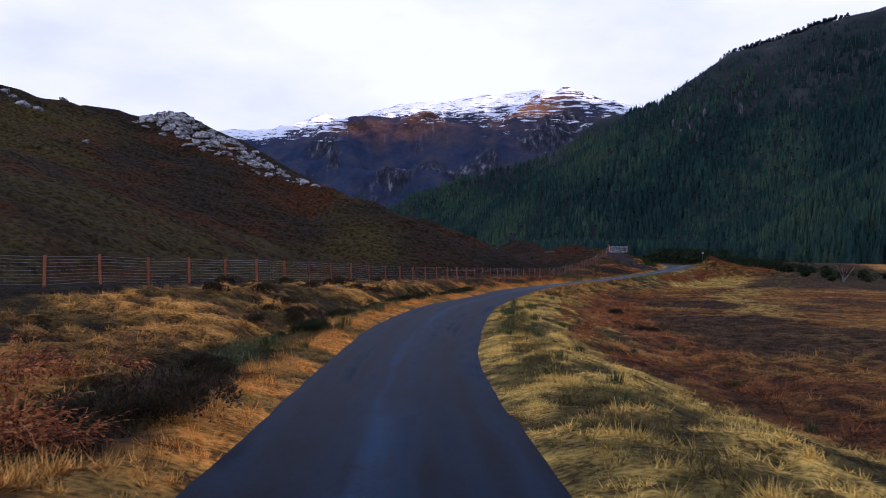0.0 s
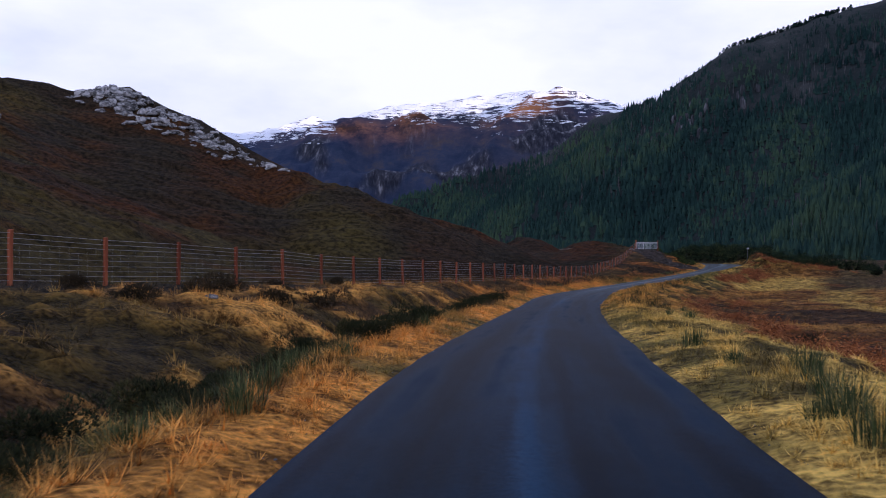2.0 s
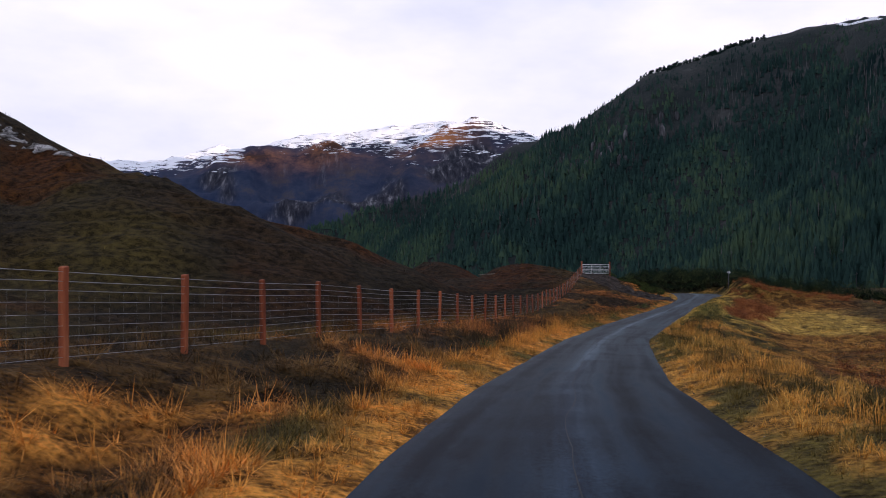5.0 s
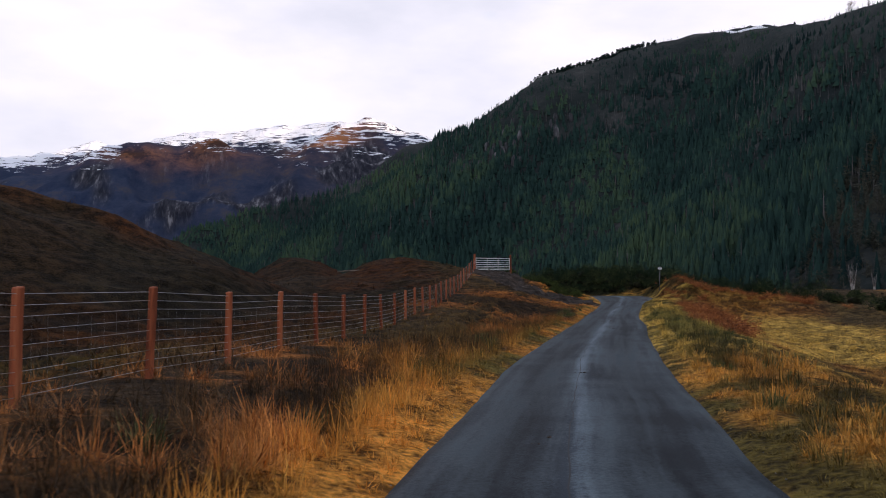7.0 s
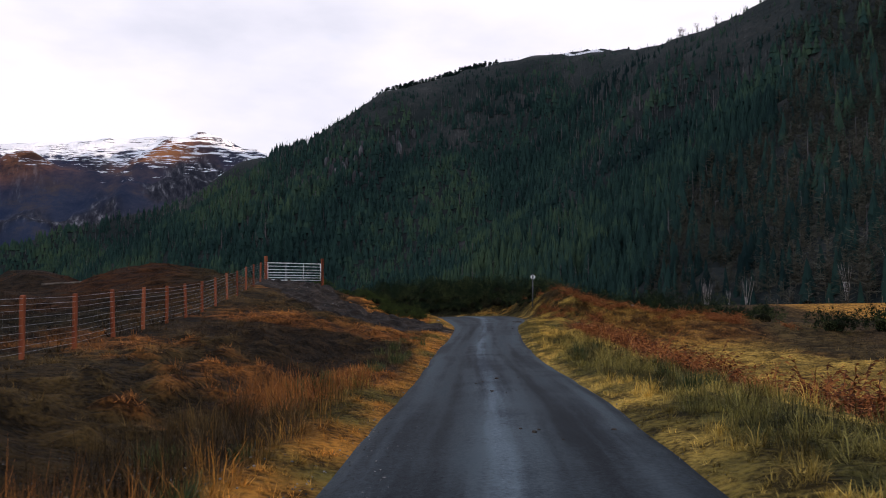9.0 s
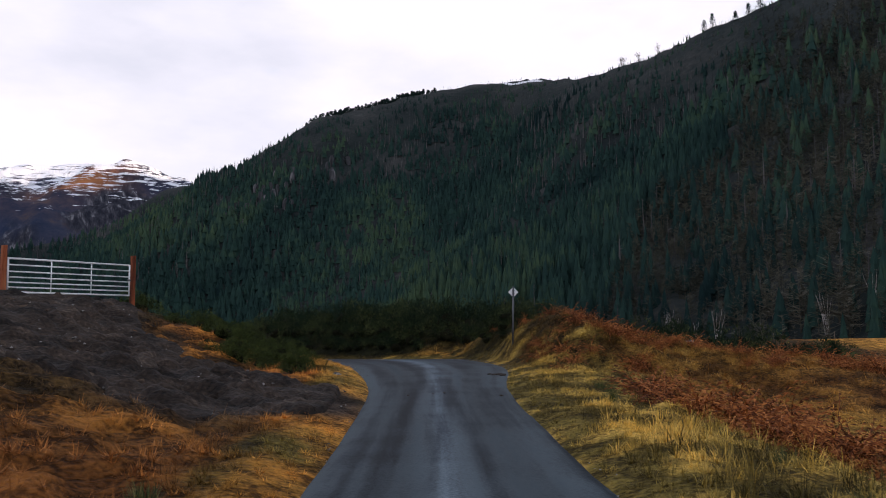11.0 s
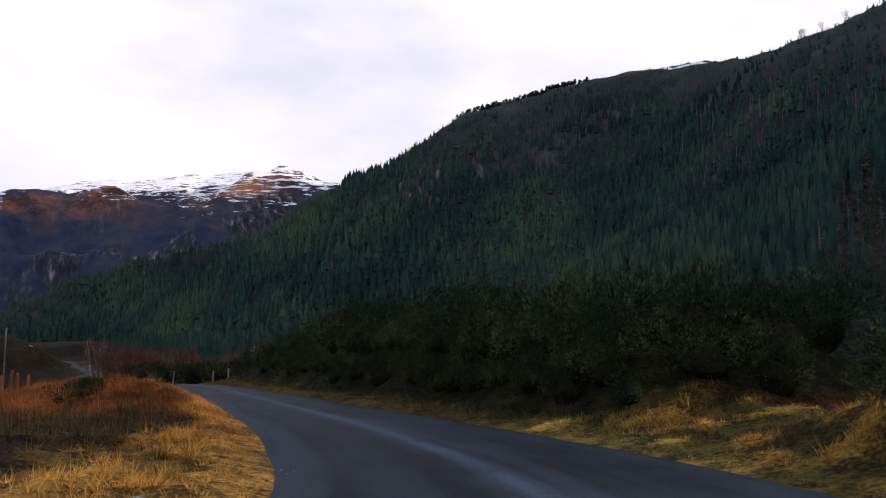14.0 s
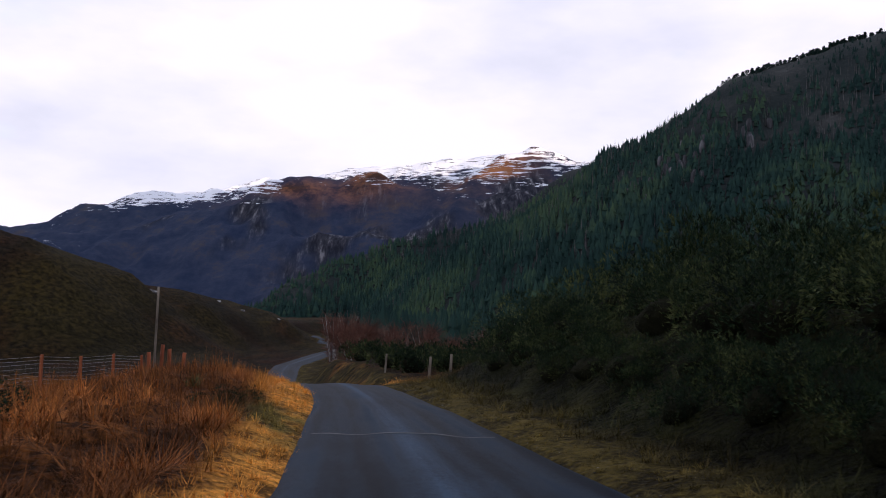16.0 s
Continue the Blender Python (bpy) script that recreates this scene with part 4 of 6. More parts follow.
x, y, d = beside(2000, 1, 0.3, 2.3, 50, 128, power=1.2)
tufts("tall_verge_grass", x, y, 0.32 * RNG.uniform(0.5, 1.3, len(x)) * (0.6 + 0.4 * smooth(0.3, 1.2, d)), 0.08, 0.0038, 18, 0.6, "tall gold and green grass on the verge", make=blades)
x, y, d = beside(28000, 1, 0.9, 9.0, y0=2, y1=158, power=1.5)
keep = ~covered(x, y) & (RNG.random(len(x)) < 0.2 + 0.8 * tussock(x, y))
x, y = x[keep], y[keep]
tufts("mossy_turf", x, y, 0.13 * RNG.uniform(0.5, 1.5, len(x)), 0.07, 0.005, 18, 1.05, "flattened yellow-green winter turf")
x, y, d = beside(1500, 1, 0.5, 3.4, 154, 188)
tufts("bank_grass", x, y, 0.22 * RNG.uniform(0.5, 1.5, len(x)), 0.08, 0.0045, 18, 0.95, "shaggy olive-brown grass under the gorse bank")
x, y, d = beside(6500, 1, 6, 34, y0=4, y1=150, power=1.4)
tufts("rough_moor_grass", x, y, 0.22 * RNG.uniform(0.5, 1.5, len(x)), 0.15, 0.009, 10, 0.95, "rust-brown rough grass of the flat moor")
y = RNG.uniform(5, 225, 7000)
x = fence_x(y) - 70 * RNG.random(7000) ** 1.5
keep = left_hill(x, y) > -6
x, y = x[keep], y[keep]
tufts("hill_heather", x, y, 0.26 * RNG.uniform(0.5, 1.6, len(x)), 0.25, 0.016, 9, 0.85, "dark winter heather and bent grass on the hillside", "heather")
x, y = RNG.normal(46, 4.5, 3000), RNG.normal(140, 4.2, 3000)
keep = off_road(x, y) > 0.7
x, y = x[keep], y[keep]
tufts("mound_grass", x, y, 0.2 * RNG.uniform(0.6, 1.5, len(x)), 0.07, 0.005, 18, 1.0, "tussocky yellow and olive grass on the mound")


# ---- clumps that can be counted ----
def blade_clump(name, n, height, spread, width, lean, material, droop=0.25):
    az = RNG.uniform(0, 2 * math.pi, n)
    r = spread * np.sqrt(RNG.random(n))
    v, q, t, _ = blades(r * np.cos(az), r * np.sin(az), np.full(n, -0.06), az + RNG.normal(0, 0.5, n), height * RNG.uniform(0.55, 1.15, n),
                        np.abs(RNG.normal(lean, droop, n)), width * RNG.uniform(0.7, 1.3, n), np.ones((n, 3)))
    return raw_mesh(name, v, q, t, material)


def frond_clump(name, fronds, height, material):
    """Collapsed bracken: a tangle of arching stems from one root, with short leaflets to both sides."""
    V, T = [], []
    for _ in range(fronds):
        az, ln = RNG.uniform(0, 2 * math.pi), height * RNG.uniform(0.6, 1.35)
        d, s = np.array([math.cos(az), math.sin(az), 0]), np.array([-math.sin(az), math.cos(az), 0])
        p = np.array([*(RNG.normal(0, 0.07, 2)), -0.05])
        lean, curl = RNG.uniform(0.05, 0.8), RNG.uniform(0.12, 0.42)
        for k in range(8):
            a = lean + k * curl
            q = p + ln / 7 * (d * math.sin(a) + np.array([0, 0, math.cos(a)])) + RNG.normal(0, 0.012, 3)
            i = len(V)
            w = 0.0028
            V += [p - s * w, p + s * w, q + s * w, q - s * w]
            T += [(i, i + 1, i + 2), (i, i + 2, i + 3)]
            if k > 1:
                reach = 0.034 * (1 - k / 10) * RNG.uniform(0.4, 1.3)
                for sd in (-1, 1):
                    i = len(V)
                    tip = q + sd * s * reach + d * 0.03 - np.array([0, 0, reach * RNG.uniform(0.2, 1.3)])
                    V += [p + (q - p) * 0.4, q, tip]
                    T += [(i, i + 1, i + 2)]
            p = q
    return raw_mesh(name, np.array(V), NONE4, np.array(T), material)


def scatter(name, meshes, places, sizes, label, category, group):
    """Things of their own at each place, sharing a few meshes."""
    for n, ((x, y), s) in enumerate(zip(places, sizes)):
        ob = tagged(new(name, meshes[n % len(meshes)]), label, category, group)
        ob.matrix_world = pose(x, y, float(ground_z(x, y)) - 0.02 * s, 0, 0, float(RNG.uniform(0, 360))) @ Matrix.Diagonal((s, s, s * RNG.uniform(0.85, 1.15), 1))


rush_me = [blade_clump("rush_clump", 130, 0.5, 0.22, 0.0065, 0.3, M["rush"]) for _ in range(3)]
spots = []
for side, n, near, far, y0, y1 in ((1, 26, 0.5, 2.6, 84, 118), (1, 14, 0.6, 2.8, 12, 70), (-1, 14, 0.5, 1.8, 74, 112), (-1, 10, 0.5, 1.4, 14, 40), (1, 5, 1.0, 2.2, 122, 134), (-1, 5, 1.5, 6, 160, 178), (-1, 20, 0.5, 1.6, 21, 34), (1, 22, 0.35, 1.6, 19, 34), (-1, 16, 0.4, 1.5, 103, 126), (1, 8, 3, 7, 14, 40)):
    x, y, _ = beside(n, side, near, far, y0, y1)
    spots += list(zip(x.tolist(), y.tolist()))
spots += [(37.3, 118.5), (35.7, 118.8), (36.6, 119.6), (2.6, 10.5), (2.9, 12.5)]
scatter("rush_clump", rush_me, spots, RNG.uniform(0.4, 0.8, len(spots)), "upright olive-green clump of soft rush with dry tips", "rush", "rush clumps beside the road")

frond_me = [frond_clump("bracken_clump", 64, 0.5, M["bracken"]) for _ in range(4)]
spots = [(float(44.6 + RNG.normal(0, 1.9)), float(141.4 + RNG.normal(0, 2.2))) for _ in range(26)]
spots += [(float(44.0 + RNG.normal(0, 1.1)), float(139.8 + RNG.normal(0, 1.6))) for _ in range(20)]
spots += [(float(46 + 6.5 * u + RNG.normal(0, 0.8)), float(140 - 4.5 * u + RNG.normal(0, 1.0))) for u in RNG.random(34)]
spots += [(float(48.0 + RNG.normal(0, 1.2)), float(147.6 + RNG.normal(0, 1.3))) for _ in range(9)]
spots += [(float(33 + 8 * u + RNG.normal(0, 0.7)), float(118 + 13 * u + RNG.normal(0, 0.9))) for u in RNG.random(24)]
x, y, _ = beside(40, 1, 3.6, 7.5, 38, 82)
spots += list(zip(x.tolist(), y.tolist()))
x, y, _ = beside(16, -1, 3.0, 6.5, 6, 15)
spots += list(zip(x.tolist(), y.tolist()))
spots += [(-2.9, 6.3), (-2.75, 6.7), (-3.2, 6.6), (-3.0, 7.0), (-3.4, 6.9), (-3.3, 6.2), (-3.6, 7.3)]
x, y, _ = beside(55, 1, 2.5, 4.8, 106, 134)
spots += list(zip(x.tolist(), y.tolist()))
x, y, _ = beside(16, 1, 2.6, 4.2, 22, 40)
spots += list(zip(x.tolist(), y.tolist()))
spots = [p for p in spots if off_road(*map(np.array, p)) > 0.9]
grow = [1.45 if 104 < p[1] < 136 else (0.7 if p[1] > 143 else 1.0) for p in spots]
scatter("bracken_clump", frond_me, spots, RNG.uniform(0.75, 1.25, len(spots)) * np.array(grow), "collapsed rust-red clump of dead bracken", "bracken", "bracken clumps on the moor")


def bush_mesh(name, sprigs, size, flatten, spike, material, lumps=9):
    """A bush of overlapping lumps, thick with short upright sprigs."""
    c = np.c_[RNG.normal(0, 0.42, (lumps, 2)), RNG.uniform(0.25, 0.7, lumps)]
    c[0] = (0, 0, 0.5)
    r = RNG.uniform(0.3, 0.5, lumps)
    k = RNG.integers(0, lumps, sprigs)
    d = RNG.normal(0, 1, (sprigs, 3))
    d[:, 2] = np.abs(d[:, 2]) * 1.1 - 0.45
    d /= np.linalg.norm(d, axis=1)[:, None]
    p = c[k] + d * (r[k] * RNG.uniform(0.8, 1.08, sprigs))[:, None]
    p[:, 2] = np.maximum(p[:, 2] - 0.05, 0.03) * flatten
    p *= size
    out = d + np.array([0, 0, 0.75]) + RNG.normal(0, 0.35, (sprigs, 3))
    out /= np.linalg.norm(out, axis=1)[:, None]
    V, T = [], []
    ln = spike * RNG.uniform(0.6, 1.4, sprigs)
    for turn in range(3):
        side = np.cross(out, RNG.normal(0, 1, (sprigs, 3)))
        side /= np.linalg.norm(side, axis=1)[:, None]
        fan = out + 0.5 * side * (turn - 1)
        V.append(np.stack([p - side * 0.11 * ln[:, None], p + side * 0.11 * ln[:, None], p + fan * ln[:, None]], 1))
    v = np.concatenate(V, 1).reshape(-1, 3)
    return raw_mesh(name, v, NONE4, np.arange(len(v)).reshape(-1, 3), material)


heath_me = [bush_mesh("heather_clump", 1500, 0.6, 0.72, 0.055, M["heather"], 7) for _ in range(3)]
spots = [(-5.1, 28.3), (-4.8, 27.2), (-5.6, 29.3), (-6.2, 37.4), (-5.3, 39.2), (-7.0, 31.5), (-8.4, 29.5), (-4.3, 26.0), (-5.9, 27.6), (-4.6, 41.0), (-3.9, 43.5), (-5.6, 24.4), (9.4, 46.0), (7.6, 32.5), (8.3, 33.0)]
spots += [(float(fence_x(v) + RNG.uniform(0.3, 2.0)), float(v)) for v in RNG.uniform(10, 50, 12)]
spots += [(-2.5, 7.9), (-2.95, 7.8), (-2.4, 8.3), (-2.8, 8.4), (-3.3, 8.1), (-3.1, 12.0), (-3.4, 12.3)]
spots = [p for p in spots if off_road(*map(np.array, p)) > 0.6]
scatter("heather_clump", heath_me, spots, RNG.uniform(0.6, 1.1, len(spots)), "near-black woody heather clump on the bank", "heather", "heather clumps by the fence")


ditch_me = [bush_mesh("ditch_shrub", 1300, 0.5, 0.8, 0.05, M["ditch"], 7) for _ in range(3)]
x, y, _ = beside(90, -1, 0.95, 2.3, 20, 58)
keep = fbm(x, y, 5, 2, 66) > -0.25
scatter("ditch_shrub", ditch_me, list(zip(x[keep].tolist(), y[keep].tolist())), RNG.uniform(0.6, 1.2, len(x)), "low dark green shrub growing in the ditch", "shrub", "shrubs in the ditch")


# opaque dark blob added inside a bush so that its depth reads dark
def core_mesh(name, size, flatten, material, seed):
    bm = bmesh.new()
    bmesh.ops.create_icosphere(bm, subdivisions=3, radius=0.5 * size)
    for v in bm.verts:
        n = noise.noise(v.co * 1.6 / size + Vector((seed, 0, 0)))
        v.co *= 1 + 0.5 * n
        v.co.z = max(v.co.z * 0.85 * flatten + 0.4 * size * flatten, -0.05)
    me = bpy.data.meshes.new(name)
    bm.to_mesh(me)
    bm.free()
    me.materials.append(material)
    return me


GORSE = []
for n in range(4):
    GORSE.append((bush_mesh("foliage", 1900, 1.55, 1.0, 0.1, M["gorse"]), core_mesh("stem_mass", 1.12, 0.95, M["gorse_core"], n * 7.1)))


FAR_GORSE = [(bush_mesh("foliage", 1000, 1.55, 1.0, 0.17, M["gorse"]), GORSE[k][1]) for k in range(3)]
BROOM = [(bush_mesh("foliage", 2600, 1.55, 1.0, 0.1, M["broom"]), GORSE[k][1]) for k in range(2)]


def gorse(x, y, s, high=1.0, label="dense dark green gorse bush with paler tips", group="gorse bushes on the bank", kinds=GORSE):
    top = tagged(new("gorse_bush"), label, "bush", group)
    top.matrix_world = pose(x, y, float(ground_z(x, y)) - 0.08, 0, 0, float(RNG.uniform(0, 360))) @ Matrix.Diagonal((s, s, s * high, 1))
    leaf, stem = kinds[int(RNG.integers(0, len(kinds)))]
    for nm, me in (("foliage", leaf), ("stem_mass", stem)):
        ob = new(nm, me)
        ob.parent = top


# bank past the bend
for y in np.arange(149, 190, 1.5):
    _, xr, _, _ = road_at(y)
    low = float(np.interp(y, [160, 167, 176, 186], [1, 0.95, 0.8, 0.5]))
    out = 4.0 * (1 - smooth(151, 158, y))
    for step in (0.0, 0.75) if 156 < y < 179 else ():
        gorse(float(xr + 1.85 + RNG.uniform(-0.2, 0.5)), float(y + step + RNG.uniform(-0.3, 0.3)), low * float(RNG.uniform(0.36, 0.6)), float(RNG.uniform(0.85, 1.15)))
    gorse(float(xr + 2.9 + out + RNG.uniform(-0.2, 0.4)), float(y + RNG.uniform(-0.4, 0.4)), low * float(RNG.uniform(0.6, 0.85)), float(RNG.uniform(0.9, 1.1)))
    gorse(float(xr + 5.0 + out + RNG.uniform(-0.5, 0.6)), float(y + RNG.uniform(-0.5, 0.5)), low * float(RNG.uniform(0.9, 1.25)), float(RNG.uniform(0.9, 1.3)))
    if y < 178 and int(y * 2) % 2 == 0:
        gorse(float(xr + 8.2 + out + RNG.uniform(-1, 1.5)), float(y + RNG.uniform(-0.8, 0.8)), low * float(RNG.uniform(1.1, 1.4)), float(RNG.uniform(0.9, 1.15)))
# dark hump beside the bend, taller bushes behind it
for x, y, s in ((44.75, 146.7, 0.3), (45.2, 147.5, 0.42), (44.95, 148.3, 0.36), (45.3, 149.2, 0.36), (45.5, 146.5, 0.42), (45.7, 148.4, 0.48), (45.0, 145.9, 0.26), (44.5, 145.6, 0.2)):
    gorse(x, y, s, 0.75, "low dark gorse scrub on the roadside hump")
for x, y, s in ((46.2, 146.4, 0.6), (46.0, 148.0, 0.75), (46.1, 149.4, 0.7), (46.8, 150.6, 0.8), (47.6, 146.6, 0.8), (47.2, 148.6, 0.9), (48.6, 149.8, 0.95), (49.0, 147.6, 0.9), (46.4, 145.0, 0.5), (48.0, 151.6, 0.8), (50.2, 150.0, 1.0)):
    gorse(x, y, s, 0.85)
for x, y, s in ((54.5, 152.5, 1.25), (57.5, 151, 1.45), (60.5, 153, 1.5), (52.5, 155.5, 1.15), (63, 150.5, 1.4), (56, 156, 1.2)):
    gorse(x, y, s, 1.05)
# by the lower road
for x, y, s in ((38.6, 202, 1.0), (40.4, 203, 1.05), (42.2, 201, 1.1), (43.6, 203, 0.95), (37.2, 205, 0.9), (46, 199, 1.35), (44.6, 194, 1.1), (48.5, 196, 1.5), (36.4, 211, 1.0), (34.6, 216, 0.9), (45.5, 189, 1.2), (40, 207, 1.1), (43, 208, 1.2), (47, 206, 1.3), (50, 203, 1.4), (38, 222, 1.2), (42, 224, 1.3), (46, 220, 1.3), (51, 218, 1.4), (54, 212, 1.4)):
    gorse(x, y, s, kinds=FAR_GORSE)
# on the flat behind the sign mound
for x, y, s in ((52, 151, 1.2), (55, 150, 1.35), (58, 149, 1.4), (61, 150, 1.3), (64, 148, 1.2), (67, 149, 1.1), (49.5, 148, 1.0), (56.5, 133, 1.0), (59.5, 132, 1.15), (62.5, 133.5, 1.2), (58, 127, 0.9), (66, 134, 1.2), (70, 134, 1.1), (63, 126, 0.8)):
    gorse(x, y, s, 0.85, "low dark gorse bush on the moor flat", "gorse bushes on the flat", FAR_GORSE)
# among the grass past the bend
for x, y, s in ((35.6, 168.2, 0.4), (35.2, 168.9, 0.45), (34.5, 168.4, 0.36), (35.5, 165.8, 0.33), (35.0, 165.4, 0.25), (36.9, 172.5, 0.28)):
    gorse(x, y, s, 0.8, "small dark gorse bush among moor grass", "gorse bushes in the grass")
# broom at the corner below the gate
for x, y, s in ((33.7, 138.9, 0.4), (33.0, 139.6, 0.5), (34.1, 139.8, 0.4), (33.8, 140.6, 0.45), (32.4, 140.2, 0.5), (33.2, 138.2, 0.3), (32.5, 141.0, 0.42), (33.7, 141.3, 0.4), (32.7, 142.6, 0.48), (33.4, 140.4, 0.36), (33.0, 141.8, 0.42), (34.0, 142.4, 0.36), (33.4, 143.6, 0.46), (32.3, 143.6, 0.5), (32.0, 145.6, 0.46), (31.0, 147.8, 0.6)):
    gorse(x, y, s, 0.85, "bright green broom bush beside the gateway", "broom bushes at the corner", BROOM)


# ---- rocks ----
def rock_mesh(name, seed, sub=3, material="rock"):
    bm = bmesh.new()
    bmesh.ops.create_icosphere(bm, subdivisions=sub, radius=1.0)
    for v in bm.verts:
        p = v.co.copy()
        d = 0.45 * noise.noise(p * 0.9 + Vector((seed, 3, 1))) + 0.22 * noise.noise(p * 2.3 + Vector((seed, 9, 4))) + 0.1 * noise.noise(p * 5 + Vector((1, seed, 4)))
        v.co = p * (1 + d)
        v.co.x, v.co.y = round(v.co.x * 3.5) / 3.5 * 0.35 + v.co.x * 0.65, round(v.co.y * 3.5) / 3.5 * 0.35 + v.co.y * 0.65
        v.co.z = round(v.co.z * 4) / 4 * 0.4 + v.co.z * 0.6
    me = bpy.data.meshes.new(name)
    bm.to_mesh(me)
    bm.free()
    me.materials.append(M[material])
    return me


CRAGS = [rock_mesh("rock", 5.3 * n, 2, "crag") for n in range(3)]
ROCKS = [rock_mesh("rock", 11.7 * n) for n in range(6)]


def rock(x, y, sx, sy, sz, name="rock", label="grey lichened rock outcrop on the heather slope", group="crags of the near hill", sink=0.3):
    ob = tagged(new(name, ROCKS[int(RNG.integers(0, 6))]), label, "rock", group)
    ob.matrix_world = pose(x, y, float(ground_z(x, y)) - sink * sz, float(RNG.uniform(-12, 12)), float(RNG.uniform(-12, 12)), float(RNG.uniform(0, 360))) @ Matrix.Diagonal((sx, sy, sz, 1))


CRAG_LINE = np.array([(-53.5, 144, 0), (-47, 141.5, 0.25), (-41, 141, 0.45), (-36, 140, 0.6), (-30, 136, 0.8), (-25, 131.5, 1)])
for u in RNG.random(210) ** 1.1:
    # the crag along the crest and down the spur
    cx, cy = np.interp(u, CRAG_LINE[:, 2], CRAG_LINE[:, 0]), np.interp(u, CRAG_LINE[:, 2], CRAG_LINE[:, 1])
    s = RNG.uniform(0.2, 1.0) * (1.15 - 0.5 * u)
    rock(float(cx + RNG.normal(0, 1.3)), float(cy + RNG.normal(-1.8, 1.9)), float(s * RNG.uniform(0.9, 1.7)), float(s * RNG.uniform(0.5, 1)), float(s * RNG.uniform(0.35, 0.9)), sink=0.4)
for u in RNG.random(46):
    # ledges lower down the face
    s = RNG.uniform(0.25, 0.7)
    rock(float(-45 + 14 * u + RNG.normal(0, 1.5)), float(135 - 2 * u + RNG.normal(0, 2.0)), float(s * 1.8), float(s * 0.8), float(s * 0.5), sink=0.4)
for _ in range(10):
    x, y = RNG.uniform(-82, -22), RNG.uniform(100, 150)
    if left_hill(np.array(x), np.array(y)) > 8:
        s = RNG.uniform(0.25, 1.0)
        rock(float(x), float(y), float(s * 1.4), float(s), float(s * 0.6))
for x, y, s in ((-66.5, 125, 0.9), (-64.5, 126, 0.6), (-71, 128, 0.7), (-69, 127, 0.5), (-73, 129, 0.6)):
    rock(x, y, s * 1.5, s, s * 0.8)
for x, y, s in ((4, 262, 0.7), (2, 266, 0.6), (10, 284, 0.5), (12, 288, 0.7), (14, 290, 0.5), (7, 281, 0.5)):
    rock(x, y, s * 1.2, s * 0.8, s * 0.4, sink=0.75, label="pale rock showing through the heather", group="rocks above the lower road")
for x, y, s in ((34.3, 137.7, 0.09), (37.2, 149.0, 0.12), (37.6, 150.5, 0.1), (-5.2, 38.5, 0.09), (-3.4, 33.0, 0.08), (38.2, 148.0, 0.08), (17.9, 105.2, 0.1), (17.3, 104.4, 0.13), (47.5, 139.5, 0.14)):
    rock(x, y, s * 1.3, s, s * 0.8, "stone", "loose grey stone lying in the verge", "loose stones", 0.2)


for cx, cy, n in ((136, 567, 5), (148, 566, 6), (157, 574, 7), (168, 563, 5), (189, 573, 5), (172, 594, 6)):
    for _ in range(n):
        x, y, s = float(cx + RNG.normal(0, 5)), float(cy + RNG.normal(0, 6)), float(RNG.uniform(0.9, 2.0))
        ob = tagged(new("rock", CRAGS[int(RNG.integers(0, 3))]), "grey crag showing among the hillside trees", "rock", "crags of the wooded hill")
        ob.matrix_world = pose(x, y, float(right_hill(np.array(x), np.array(y))) + 0.8 * s, 0, 0, float(RNG.uniform(0, 360))) @ Matrix.Diagonal((s, s, 2.6 * s, 1))

# ---- fences, gate, sign ----
def box(bm, x0, x1, y0, y1, z0, z1, bevel=0.0):
    m = bmesh.ops.create_cube(bm, size=1, matrix=Matrix.LocRotScale(((x0 + x1) / 2, (y0 + y1) / 2, (z0 + z1) / 2), None, (x1 - x0, y1 - y0, z1 - z0)))
    if bevel:
        es = list({e for v in m["verts"] for e in v.link_edges})
        bmesh.ops.bevel(bm, geom=es, offset=bevel, segments=1, affect="EDGES")


def tube(bm, a, b, r, sides=8, r2=None):
    a, b = Vector(a), Vector(b)
    m = Matrix.Translation((a + b) / 2) @ (b - a).to_track_quat("Z", "Y").to_matrix().to_4x4()
    bmesh.ops.create_cone(bm, cap_ends=True, segments=sides, radius1=r, radius2=r if r2 is None else r2, depth=(b - a).length, matrix=m)


def post_mesh(name, wide, high, material, seed):
    bm = bmesh.new()
    box(bm, -wide / 2, wide / 2, -wide / 2, wide / 2, -0.25, high, 0.012)
    bmesh.ops.subdivide_edges(bm, edges=[e for e in bm.edges if abs(e.verts[0].co.z - e.verts[1].co.z) > 0.5], cuts=3)
    for v in bm.verts:
        v.co.x += 0.008 * noise.noise(Vector((v.co.z * 2, seed, 0)))
        v.co.y += 0.008 * noise.noise(Vector((v.co.z * 2, seed, 5)))
        if v.co.z > high - 0.05:
            v.co.z += 0.12 * v.co.x
    me = bpy.data.meshes.new(name)
    bm.to_mesh(me)
    bm.free()
    me.materials.append(material)
    return me


POSTS = [post_mesh("post", 0.082, 1.06, M["post"], 3.1 * n) for n in range(3)]


